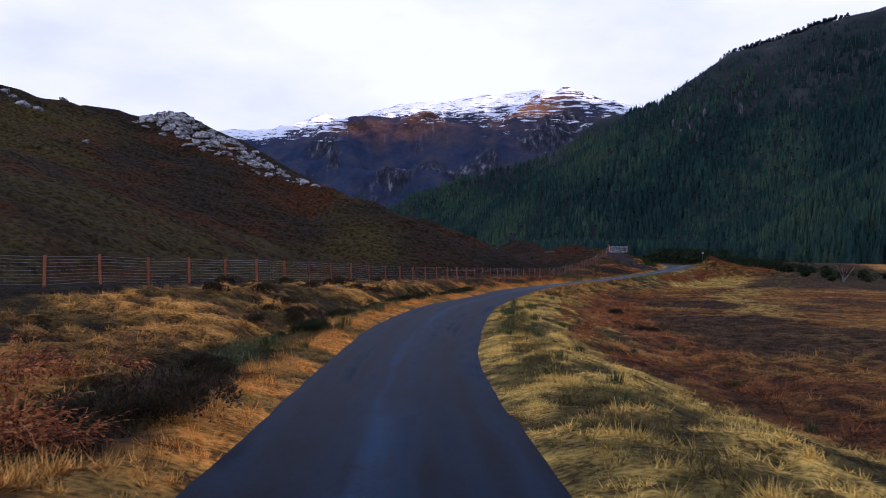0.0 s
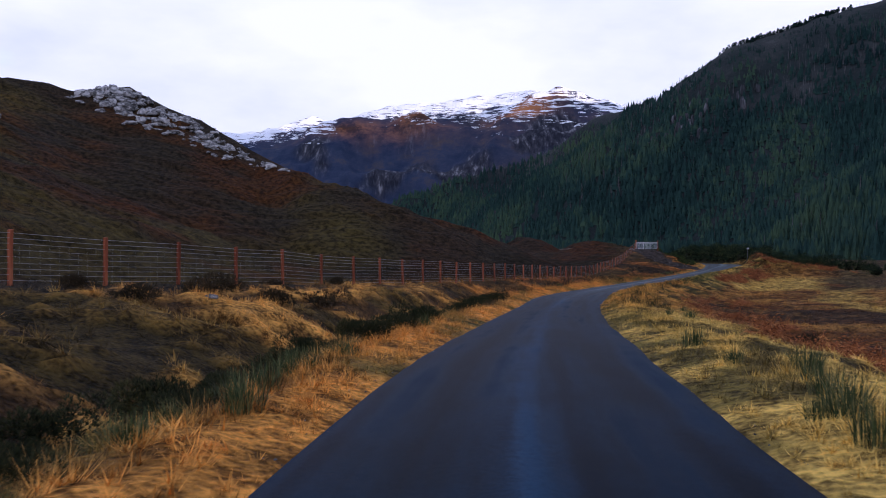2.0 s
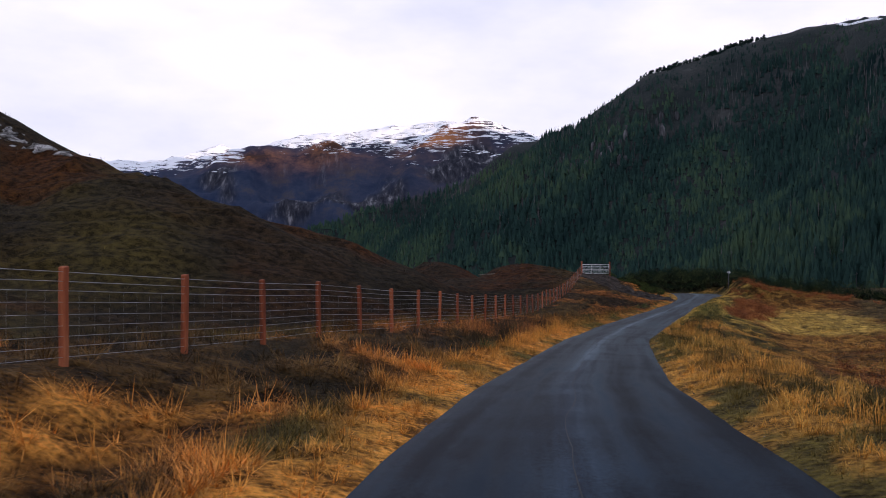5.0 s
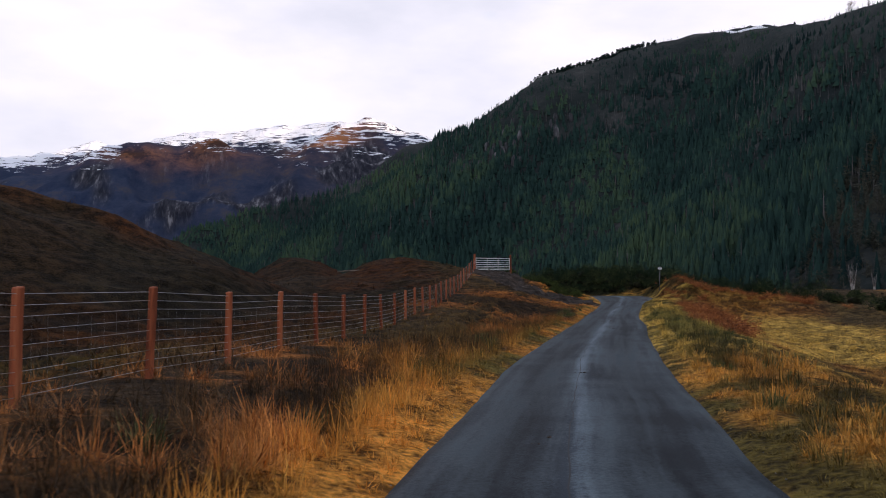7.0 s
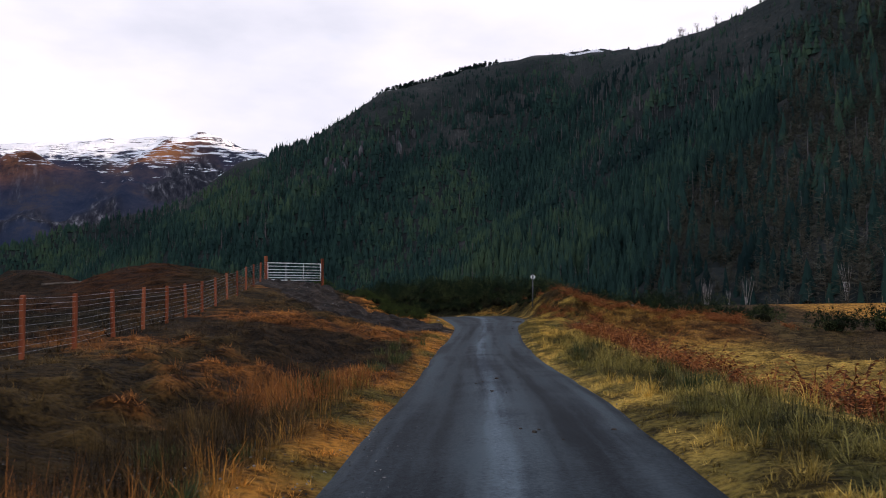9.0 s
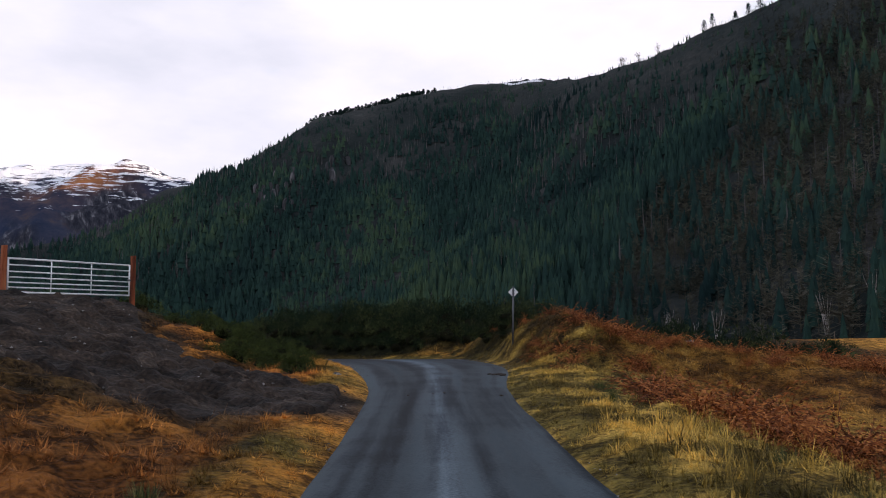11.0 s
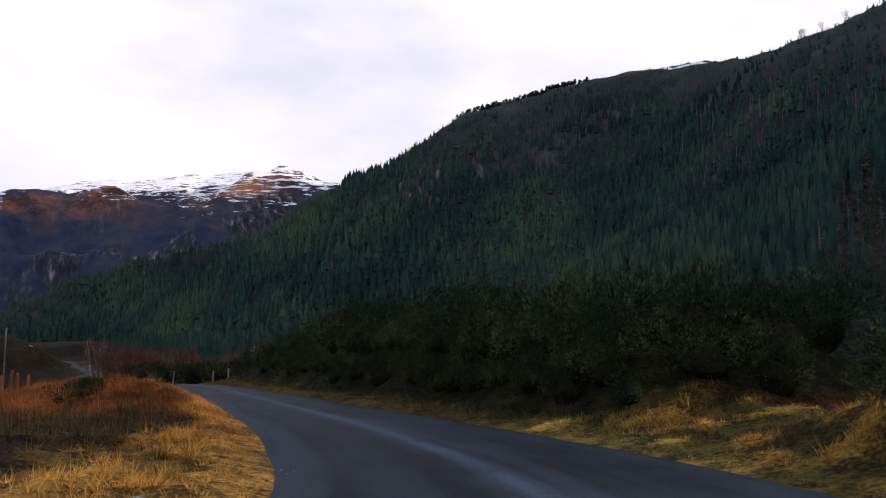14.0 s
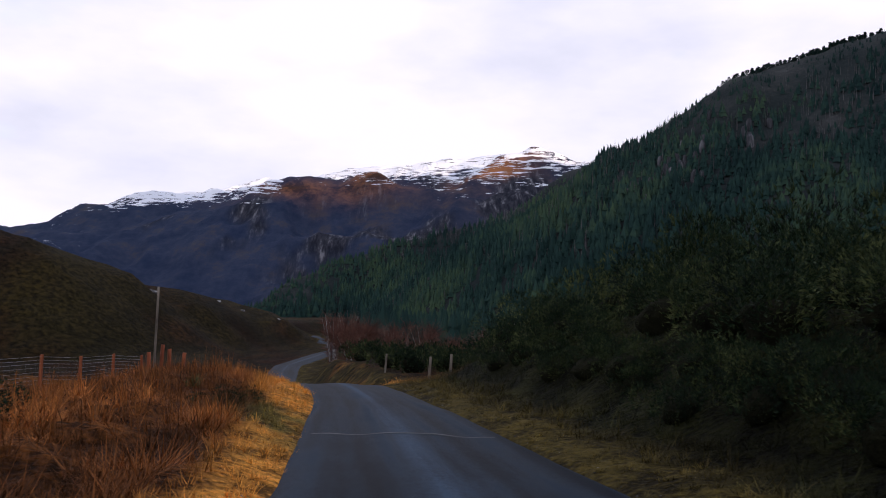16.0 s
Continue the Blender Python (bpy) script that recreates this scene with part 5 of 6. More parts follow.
def wire_fence(places, label, name="fence"):
    """Posts at the places, plain wires above and stock netting below."""
    top = tagged(new(name), label, "fence")
    top.location = (*places[0], float(ground_z(*places[0])))
    base = []
    for n, (x, y) in enumerate(places):
        z = float(ground_z(x, y))
        nx, ny = places[min(n + 1, len(places) - 1)]
        px, py = places[max(n - 1, 0)]
        ob = new("post", POSTS[n % 3])
        ob.parent = top
        ob.matrix_basis = pose(x - top.location.x, y - top.location.y, z - top.location.z, float(RNG.normal(0, 0.8)), float(RNG.normal(0, 1.0)), math.degrees(math.atan2(ny - py, nx - px)) + float(RNG.normal(0, 3)))
        base.append(Vector((x, y, z)) - top.location)
    for k, h in enumerate((0.1, 0.21, 0.32, 0.43, 0.55, 0.68, 0.8, 0.9, 1.0)):
        bm = bmesh.new()
        for p, q in zip(base, base[1:]):
            tube(bm, p + Vector((0, -0.05, h)), q + Vector((0, -0.05, h)), 0.0032 if h > 0.75 else 0.0026, 4)
        part("wire", bm, M["wire"], top)
    V, Q = [], []
    for p, q in zip(base, base[1:]):
        n = max(int((q - p).length / 0.24), 1)
        for k in range(1, n):
            c = p.lerp(q, k / n)
            d = (q - p).normalized() * 0.0011
            i = len(V)
            V += [c - d + Vector((0, -0.05, 0.08)), c + d + Vector((0, -0.05, 0.08)), c + d + Vector((0, -0.05, 0.8)), c - d + Vector((0, -0.05, 0.8))]
            Q.append((i, i + 1, i + 2, i + 3))
    ob = new("netting", raw_mesh("netting", np.array([tuple(v) for v in V]), np.array(Q), NONE3, M["wire"]))
    ob.parent = top
    tagged(ob, kind="stuff")


ys_f = np.interp(np.arange(-11, 48), [-11, 0, 5, 7, 13, 18, 22, 26, 29, 35, 47], [9.8, 35.9, 47.77, 52.5, 66.0, 77.25, 86.75, 96.35, 103.5, 117.2, 144.3])
wire_fence([(float(fence_x(v)), float(v)) for v in ys_f], "red-brown timber post and wire stock fence along the moor")
wire_fence([(27.9, 162.0 + 2.3 * k) if k < 9 else (28.0 + 0.15 * (k - 9), 162.0 + 2.3 * k) for k in range(14)], "timber post and wire fence below the hill")


def field_gate():
    a, b = Vector((27.22, 145.04, 0)), Vector((30.65, 146.67, 0))
    z0 = 1.37
    top = tagged(new("field_gate"), "galvanised seven-bar field gate, shut, between red timber posts", "gate")
    top.matrix_world = pose(a.x, a.y, z0, 0, 0, math.degrees(math.atan2(b.y - a.y, b.x - a.x)))
    w = (b - a).length
    for h in (0.04, 0.18, 0.32, 0.47, 0.63, 0.82, 1.0):
        bm = bmesh.new()
        tube(bm, (0.02, 0, h), (w - 0.02, 0, h), 0.021 if h not in (0.04, 1.0) else 0.028, 8)
        part("bar", bm, M["gate"], top)
    for u, r in ((0.0, 0.027), (0.33, 0.018), (0.66, 0.018), (1.0, 0.027)):
        bm = bmesh.new()
        tube(bm, (u * w, -0.012, 0.02), (u * w, -0.012, 1.02), r, 8)
        part("upright", bm, M["gate"], top)
    bm = bmesh.new()
    box(bm, w - 0.09, w + 0.05, -0.05, -0.025, 0.5, 0.55, 0.004)
    part("latch", bm, M["pole"], top)
    for x, h in ((-0.12, 1.36), (w + 0.13, 1.32)):
        x0, y0, _ = top.matrix_world @ Vector((x, 0, 0))
        gz = float(ground_z(x0, y0))
        post = tagged(new("gate_post", post_mesh("gate_post", 0.13, z0 + h - gz, M["post"], x)), "tall red-brown timber gate post", "post", "gate posts")
        post.matrix_world = pose(x0, y0, gz, 0, 0, 25)


field_gate()


def diamond_sign():
    base = (43.1, 143.55)
    gz = float(ground_z(*base))
    top = tagged(new("road_sign"), "small pale diamond road sign seen from behind on a grey pole", "sign")
    turn = math.degrees(math.atan2(0.83, 0.55)) - 90
    top.matrix_world = pose(*base, gz, 0, 1.6, turn)
    high = 1.527 - gz
    bm = bmesh.new()
    tube(bm, (0, -0.03, -0.3), (0, -0.03, high + 0.19), 0.034, 10)
    part("pole", bm, M["pole"], top)
    bm = bmesh.new()
    box(bm, -0.125, 0.125, -0.002, 0.002, -0.125, 0.125, 0.001)
    bmesh.ops.rotate(bm, verts=bm.verts, cent=(0, 0, 0), matrix=Matrix.Rotation(radians(45), 3, "Y"))
    bmesh.ops.translate(bm, verts=bm.verts, vec=(0, 0.008, high))
    plate = part("plate", bm, M["sign_back"], top, "pale grey diamond plate")
    bm = bmesh.new()
    for k in range(4):
        one = bmesh.new()
        box(one, -0.128, 0.128, -0.012, 0.006, 0.12, 0.132, 0.001)
        bmesh.ops.rotate(one, verts=one.verts, cent=(0, 0, 0), matrix=Matrix.Rotation(radians(45 + 90 * k), 3, "Y"))
        tmp = bpy.data.meshes.new("tmp")
        one.to_mesh(tmp)
        one.free()
        bm.from_mesh(tmp)
        bpy.data.meshes.remove(tmp)
    bmesh.ops.translate(bm, verts=bm.verts, vec=(0, 0.008, high))
    part("rim", bm, M["sign_rim"], plate, "bright folded rim")
    for dz in (-0.06, 0.06):
        bm = bmesh.new()
        box(bm, -0.05, 0.05, -0.065, 0.003, high + dz - 0.012, high + dz + 0.012, 0.003)
        part("clamp", bm, M["pole"], top)


diamond_sign()


def old_post(x, y, h, r, lean_x=0.0, lean_y=0.0, name="fence_post", label="weathered grey fence post standing alone", group="odd posts", material="old_wood"):
    bm = bmesh.new()
    bmesh.ops.create_cone(bm, cap_ends=True, segments=9, radius1=r, radius2=r * 0.86, depth=h + 0.4, matrix=Matrix.Translation((0, 0, h / 2 - 0.2)))
    bmesh.ops.subdivide_edges(bm, edges=[e for e in bm.edges if abs(e.verts[0].co.z - e.verts[1].co.z) > 0.5], cuts=4)
    for v in bm.verts:
        v.co.x += 0.25 * r * noise.noise(Vector((v.co.z * 1.5, x, v.co.y * 9)))
        v.co.y += 0.25 * r * noise.noise(Vector((v.co.z * 1.5, y, v.co.x * 9)))
    ob = part(name, bm, M[material])
    tagged(ob, label, "post", group)
    ob.matrix_world = pose(x, y, float(ground_z(x, y)), lean_x, lean_y, 0)


for x, y, h, lx, ly in ((40.3, 190.6, 1.15, 0, 1), (39.5, 192.0, 0.95, 2, 3), (41.0, 189.0, 0.9, 0, -2), (41.7, 186.0, 0.75, 3, 2), (37.3, 200, 0.8, 0, 4)):
    old_post(x, y, h, 0.055, lx, ly)
old_post(28.5, 193.6, 3.9, 0.05, 0, 0.6, "telegraph_pole", "tall bare timber pole above the fence corner", "poles")
for dx, h, ly in ((0.0, 1.5, 2), (0.35, 1.35, -3), (0.75, 1.3, 4), (-0.4, 1.2, -2)):
    old_post(29.0 + dx, 192.9 + 0.3 * dx, h, 0.085, 0, ly, "strainer_post", "stout red-brown strainer post at the fence corner", "strainer posts", "post")
for k in range(9):
    a = 46.5 + 3.1 * k
    x, y = 20 + 118 * math.sin(radians(a)), 104 + 118 * math.cos(radians(a))
    old_post(x, y, 1.0, 0.06, 0, 0, "meadow_post", "thin dark post in the far meadow", "meadow posts")


def picnic_bench(x, y, turn):
    gz = float(ground_z(x, y))
    top = tagged(new("picnic_bench"), "pale weathered timber bench on the heather knoll", "bench")
    top.matrix_world = pose(x, y, gz, 0, 0, turn)
    for k in range(4):
        bm = bmesh.new()
        box(bm, -1.3, 1.3, -0.4 + 0.2 * k, -0.22 + 0.2 * k, 0.7, 0.75, 0.006)
        part("plank", bm, M["white"], top)
    for sx in (-0.95, 0.95):
        for sy in (-0.3, 0.3):
            bm = bmesh.new()
            tube(bm, (sx, sy * 1.6, -0.15), (sx, sy * 0.7, 0.7), 0.05, 6)
            part("leg", bm, M["old_wood"], top)
    bm = bmesh.new()
    box(bm, 0.5, 1.25, 0.1, 0.36, 0.752, 1.0, 0.02)
    part("crate", bm, M["white"], top)


picnic_bench(14.9, 185, 8)

# pale fallen timber behind the fence
bm = bmesh.new()
tube(bm, (-1.1, 0, 0.14), (1.1, 0, 0.3), 0.06, 10, 0.045)
bmesh.ops.subdivide_edges(bm, edges=[e for e in bm.edges if e.calc_length() > 1], cuts=6)
for v in bm.verts:
    v.co.z += 0.05 * noise.noise(Vector((v.co.x * 1.3, 0, 2)))
    v.co.y += 0.06 * noise.noise(Vector((v.co.x * 1.1, 4, 2)))
log = part("fallen_log", bm, M["old_wood"])
log.matrix_world = pose(17.0, 146.7, float(ground_z(17.0, 146.7)), 0, 0, 8)
tagged(log, "pale barkless log lying in the heather", "log")


def rail_pen(x, y):
    gz = float(ground_z(x, y))
    top = tagged(new("rail_fence"), "short stretch of pale timber rail fence in the meadow", "fence")
    top.matrix_world = pose(x, y, gz, 0, 0, 4)
    for k in range(8):
        bm = bmesh.new()
        box(bm, -3 + 0.85 * k, -2.9 + 0.85 * k, -0.05, 0.05, -0.2, 1.15, 0.01)
        part("post", bm, M["old_wood"], top)
    for h in (0.4, 0.75, 1.05):
        bm = bmesh.new()
        box(bm, -3.1, 3.15, -0.085, -0.053, h, h + 0.1, 0.006)
        part("rail", bm, M["old_wood"], top)


rail_pen(54, 294)


# ---- trees ----
def conifer(tiers, sides, seed):
    """A small spruce: ragged cones one over another; corners and faces for height 1."""
    r = np.random.default_rng(seed)
    V, T = [], []
    for k in range(tiers):
        z0 = -0.04 + 0.9 * k / tiers
        z1 = min(z0 + 0.62 * (1 - 0.45 * k / tiers), 1.0 if k == tiers - 1 else 0.97)
        rad = 0.2 * (1 - 0.82 * k / tiers)
        i = len(V)
        V.append((r.normal(0, 0.006), r.normal(0, 0.006), z1))
        off = r.uniform(0, 6.3)
        for s in range(sides * 2):
            q = rad * (r.uniform(0.8, 1.15) if s % 2 else r.uniform(0.55, 0.8))
            a = off + s * math.pi / sides
            V.append((q * math.cos(a), q * math.sin(a), z0 - (0.05 if s % 2 else -0.02) + r.normal(0, 0.015)))
        T += [(i, i + 1 + s, i + 1 + (s + 1) % (sides * 2)) for s in range(sides * 2)]
    return np.array(V), np.array(T)


def bare_tree(twigs, seed, spread=0.16, stem=0.03):
    """A leafless larch or birch: thin stem with many fine slanting twigs."""
    r = np.random.default_rng(seed)
    V, T = [], []

    def strip(p, q, w):
        d = q - p
        s = np.cross(d, r.normal(0, 1, 3))
        s = s / (np.linalg.norm(s) + 1e-9) * w
        i = len(V)
        V.extend([p - s, p + s, q])
        T.append((i, i + 1, i + 2))

    for _ in range(3):
        strip(np.array([0, 0, 0.0]), np.array([0, 0, 1.0]), stem)
    for _ in range(twigs):
        h = r.uniform(0.15, 0.95)
        a = r.uniform(0, 6.3)
        ln = spread * (1.15 - h) * r.uniform(0.6, 1.5)
        strip(np.array([0, 0, h]), np.array([ln * math.cos(a), ln * math.sin(a), h + ln * r.uniform(-0.1, 0.8)]), 0.012)
    return np.array(V), np.array(T)


def wood(name, shapes, x, y, z, high, wide, material, label):
    """Many trees in one mesh."""
    V, T, base = [], [], 0
    turn = RNG.uniform(0, 6.3, len(x))
    kind = RNG.integers(0, len(shapes), len(x))
    for k, (v, t) in enumerate(shapes):
        m = kind == k
        n = int(m.sum())
        if not n:
            continue
        c, s = np.cos(turn[m])[:, None], np.sin(turn[m])[:, None]
        hx, hw = high[m][:, None], (high * wide)[m][:, None]
        px = (v[:, 0] * c - v[:, 1] * s) * hw + x[m][:, None]
        py = (v[:, 0] * s + v[:, 1] * c) * hw + y[m][:, None]
        pz = v[:, 2] * hx + z[m][:, None] - 0.3
        V.append(np.stack([px, py, pz], -1).reshape(-1, 3))
        T.append((t[None] + (base + np.arange(n) * len(v))[:, None, None]).reshape(-1, 3))
        base += n * len(v)
    me = raw_mesh(name, np.concatenate(V), NONE4, np.concatenate(T), material)
    return tagged(new(name, me), label, "forest", kind="stuff")


SPRUCES = [conifer(3, 4, k) for k in range(5)]
LARCHES = [bare_tree(9, 40 + k) for k in range(4)]
n = 105000
th, rd = np.radians(RNG.uniform(-16, 95, n)), np.sqrt(np.where(np.arange(n) < 9000, RNG.uniform(130**2, 330**2, n), RNG.uniform(120**2, 800**2, n)))
tx, ty = 20 + rd * np.sin(th), 90 + rd * np.cos(th)
tz = right_hill(tx, ty)
dc, zc = along(tx, ty, RIGHT_CREST)
facing = (ty < np.interp(tx, [-130, -57, 46, 152, 205, 226, 345, 420], [745, 770, 795, 785, 690, 655, 600, 600]) + 6) & (tx < np.interp(ty, [-600, 120, 320, 430, 512, 600], [400, 370, 345, 328, 338, 360]))
up_slope = (tz + 8) / (zc + 8)
floor_z = np.interp(ty, [-200, 0, 150, 200, 300, 600, 2000], [-1.5, -1.6, -2.1, -3.6, -6.5, -9, -12])
thin = fbm(tx, ty, 90, 3, 111)
ok = facing & (tz > floor_z - 1.0) & (RNG.random(n) < 0.97 - 0.25 * smooth(0.72, 0.97, up_slope) - 0.35 * smooth(0.2, 0.7, thin) * smooth(0.35, 0.6, up_slope)) & (dc > 16 + 16 * smooth(630, 670, ty) * smooth(110, 150, tx) - 14 * smooth(110, 60, tx))
leafless = RNG.random(n) < 0.07 + 0.55 * smooth(0.38, 0.75, up_slope + 0.25 * fbm(tx, ty, 60, 3, 115)) * smooth(-20, 60, tx) + 0.5 * smooth(330, 240, ty) * smooth(0.05, 0.3, up_slope)
hi = RNG.uniform(3.6, 9.2, n) * (1 + 0.35 * fbm(tx, ty, 40, 3, 116)) * np.maximum(0.28 + 0.72 * smooth(15, 75, dc), 0.8 * smooth(130, 70, tx))
low = (tx > 110) & (dc > 5) & (dc <= 48) & facing & ~ok & (RNG.random(n) < 0.6)
hi = np.where(low, RNG.uniform(1.2, 3.0, n), hi)
broadleaf = ok & (ty < 282 + 0.7 * (tx - 165) + 26 * fbm(tx, ty, 50, 3, 117)) & (RNG.random(n) < 0.7)
ok = ok & ~broadleaf
wood("birch_wood", [bare_tree(38, 60 + k, 0.34, 0.012) for k in range(5)], tx[broadleaf], ty[broadleaf], tz[broadleaf], hi[broadleaf] * 0.9, RNG.uniform(0.9, 1.4, broadleaf.sum()), M["bare_wood"], "leafless olive-brown broadleaf wood on the near slope")
m = ok & ~leafless & (rd < 330)
wood("spruce_forest", [conifer(5, 4, 20 + k) for k in range(4)], tx[m], ty[m], tz[m], hi[m] * 1.1, RNG.uniform(0.9, 1.35, m.sum()), M["conifer"], "dark spruce trees along the foot of the plantation")
m = ok & ~leafless & (rd >= 330)
wood("spruce_forest", SPRUCES, tx[m], ty[m], tz[m], hi[m], RNG.uniform(1.3, 1.9, m.sum()), M["conifer"], "dense dark spruce plantation covering the hillside")
m = (ok & leafless) | low
wood("larch_wood", LARCHES, tx[m], ty[m], tz[m], hi[m] * 1.05, RNG.uniform(0.9, 1.3, m.sum()), M["larch"], "leafless grey-brown larch and birch among the spruce")


n = 4200
bx, by = RNG.uniform(18, 190, n), RNG.uniform(322, 640, n)
bz = np.maximum(ground_z(bx, by, False), right_hill(bx, by))
m = (bz < 6) & (bx > 18 + 0.1 * (by - 322)) & (right_hill(bx, by) < ground_z(bx, by, False) + 1.5)
wood("spruce_forest", SPRUCES, bx[m], by[m], bz[m], RNG.uniform(6, 10, m.sum()), RNG.uniform(1.2, 1.8, m.sum()), M["conifer"], "dark spruce wood on the flat at the foot of the hill")


def ridge_pine(x, y, h, broad):
    gz = float(right_hill(np.array(x), np.array(y)))
    top = tagged(new("pine_tree"), "dark wind-shaped pine on the skyline", "tree", "skyline pines")
    top.matrix_world = pose(x, y, gz - 0.4, 0, float(RNG.uniform(-4, 4)), float(RNG.uniform(0, 360)))
    bm = bmesh.new()
    tube(bm, (0, 0, 0), (0.1, 0, h * 0.9), 0.14, 7, 0.04)
    part("trunk", bm, M["bark"], top)
    N = 260
    z = RNG.uniform(0.05, 1.0, N) ** 0.8
    r = broad * h * (1.1 - z) ** 0.7 * np.sqrt(RNG.random(N))
    a = RNG.uniform(0, 6.3, N)
    p = np.c_[r * np.cos(a), r * np.sin(a), z * h]
    k = RNG.normal(0, 0.3, (N, 3, 3)) * np.array([1, 1, 0.5])
    v = (p[:, None] + k).reshape(-1, 3)
    ob = new("crown", raw_mesh("crown", v, NONE4, np.arange(3 * N).reshape(-1, 3), M["conifer"]))
    ob.parent = top


for u in np.sort(RNG.random(130)) ** 0.9:
    x = np.interp(u, [0, 0.2, 0.45, 1], [208, 226, 250, 292]) + RNG.normal(0, 2.5)
    y = np.interp(u, [0, 0.2, 0.45, 1], [655, 640, 635, 632]) + RNG.normal(0, 2.5)
    ridge_pine(float(x), float(y), float(RNG.uniform(1.4, 3.8)), float(RNG.uniform(0.34, 0.55)))
for x, y, h in ((345, 540, 4.0), (312, 391, 5.5), (311, 385, 6.5), (312, 372, 5.0), (313, 366, 5.5), (314, 360, 6.0), (316, 350, 5.0), (318, 342, 5.5), (186, 690, 4.0), (176, 712, 4.0)):
    ridge_pine(x, y, h, 0.3)


def birch(x, y, h, spread, twigs, z=None, label="leafless birch with a haze of fine twigs", group="bare birches", bark="birch", haze="twigs"):
    gz = float(ground_z(x, y)) if z is None else z
    top = tagged(new("birch_tree"), label, "tree", group)
    top.matrix_world = pose(x, y, gz - 0.2, 0, 0, float(RNG.uniform(0, 360)))
    bm = bmesh.new()
    ends = []
    for k in range(7):
        a = RNG.uniform(0, 6.3)
        lean = RNG.uniform(0.05, 0.45) * spread
        p0 = Vector((RNG.normal(0, 0.15), RNG.normal(0, 0.15), 0))
        p1 = p0 + Vector((math.cos(a) * lean * h * 0.4, math.sin(a) * lean * h * 0.4, h * 0.45))
        p2 = p1 + Vector((math.cos(a) * lean * h * 0.5, math.sin(a) * lean * h * 0.5, h * RNG.uniform(0.3, 0.5)))
        tube(bm, p0, p1, 0.07, 6, 0.045)
        tube(bm, p1, p2, 0.045, 6, 0.012)
        ends += [(p0, p1), (p1, p2), (p1, p2)]
    part("trunk", bm, M[bark], top)
    V = []
    for _ in range(twigs):
        p, q = ends[int(RNG.integers(0, len(ends)))]
        b = p.lerp(q, float(RNG.uniform(0.2, 1.0)))
        d = Vector((RNG.normal(0, 1), RNG.normal(0, 1), abs(RNG.normal(0.6, 0.5)))).normalized()
        ln = RNG.uniform(0.1, 0.3) * h * spread * 0.6
        s = d.cross(Vector((RNG.normal(), RNG.normal(), RNG.normal()))).normalized() * 0.016
        e = b + d * ln
        V += [tuple(b - s), tuple(b + s), tuple(e)]
        for _ in range(2):
            f = e + (d + Vector((RNG.normal(0, 0.6), RNG.normal(0, 0.6), RNG.normal(0.2, 0.5)))) * ln * 0.5
            g = b.lerp(e, 0.6)
            V += [tuple(g - s * 0.7), tuple(g + s * 0.7), tuple(f)]
    ob = new("crown", raw_mesh("crown", np.array(V), NONE4, np.arange(len(V)).reshape(-1, 3), M[haze]))
    ob.parent = top


birch(32, 238, 6.2, 1.5, 3600, label="broad red-brown leafless thicket tree by the lower road")
for x, y, h in ((33, 228, 4.2), (36, 233, 5.0), (39, 238, 5.2), (30.5, 252, 5.5), (34, 256, 6.0), (41, 247, 5.0), (38, 262, 6.0), (44, 256, 4.8), (47, 246, 4.2)):
    birch(x, y, h, 1.2, 1100, label="red-brown leafless thicket tree by the lower road")
birch(29, 246, 6.2, 0.9, 700)
birch(35.5, 243, 6.0, 1.0, 800, label="broad red-brown leafless thicket tree by the lower road")
birch(26.5, 262, 6.5, 0.7, 500)
birch(45.5, 268, 5.5, 0.9, 600)
birch(49, 272, 6.5, 0.7, 500)
birch(22, 318, 7, 0.7, 500)
birch(57.6, 122, 3.0, 1.3, 300, label="small dark bare tree alone on the flat")
for x, y, h in ((330, 470, 7), (326, 452, 6), (322, 462, 6.5)):
    birch(x, y, h, 0.9, 350, float(right_hill(np.array(x), np.array(y))), "bare shrubby birch on the skyline", "skyline birches")
birch(325, 436, 8.5, 0.6, 350, float(right_hill(np.array(325), np.array(436))), "bare birch standing on the skyline", "skyline birches")
birch(318, 408, 6.5, 0.5, 250, float(right_hill(np.array(318), np.array(408))), "bare birch standing on the skyline", "skyline birches")
for k in range(9):
    a = math.radians(RNG.uniform(34, 62))
    d = RNG.uniform(165, 180)
    x, y = 20 + d * math.sin(a), 104 + d * math.cos(a)
    birch(float(x), float(y), float(RNG.uniform(6, 10)), 0.55, 130, max(float(right_hill(np.array(x), np.array(y))), float(ground_z(x, y))), "pale leafless birch at the meadow edge", "meadow birches", "birch", "larch")

# wind-blown snow lying on the brow
su, sv = np.linspace(0, 1, 40), np.linspace(0, 1, 7)
SU, SV = (v.ravel() for v in np.meshgrid(su, sv))
swell = np.sin(np.pi * SU.clip(0.02, 0.98)) ** 0.5
sx, sy = 326 + 12 * SU - 3 * (SV - 0.5) * swell, 592 - 34 * SU - 10 * (SV - 0.5) * swell
sz = right_hill(sx, sy) + 1.7 * swell * np.sin(np.pi * SV.clip(0.03, 0.97)) ** 0.5 - 0.3
tagged(new("snow_patch", raw_mesh("snow_patch", np.c_[sx, sy, sz], sheet(7, 40), NONE3, M["snow"], True)), "long drift of old snow on the brow", "snow")


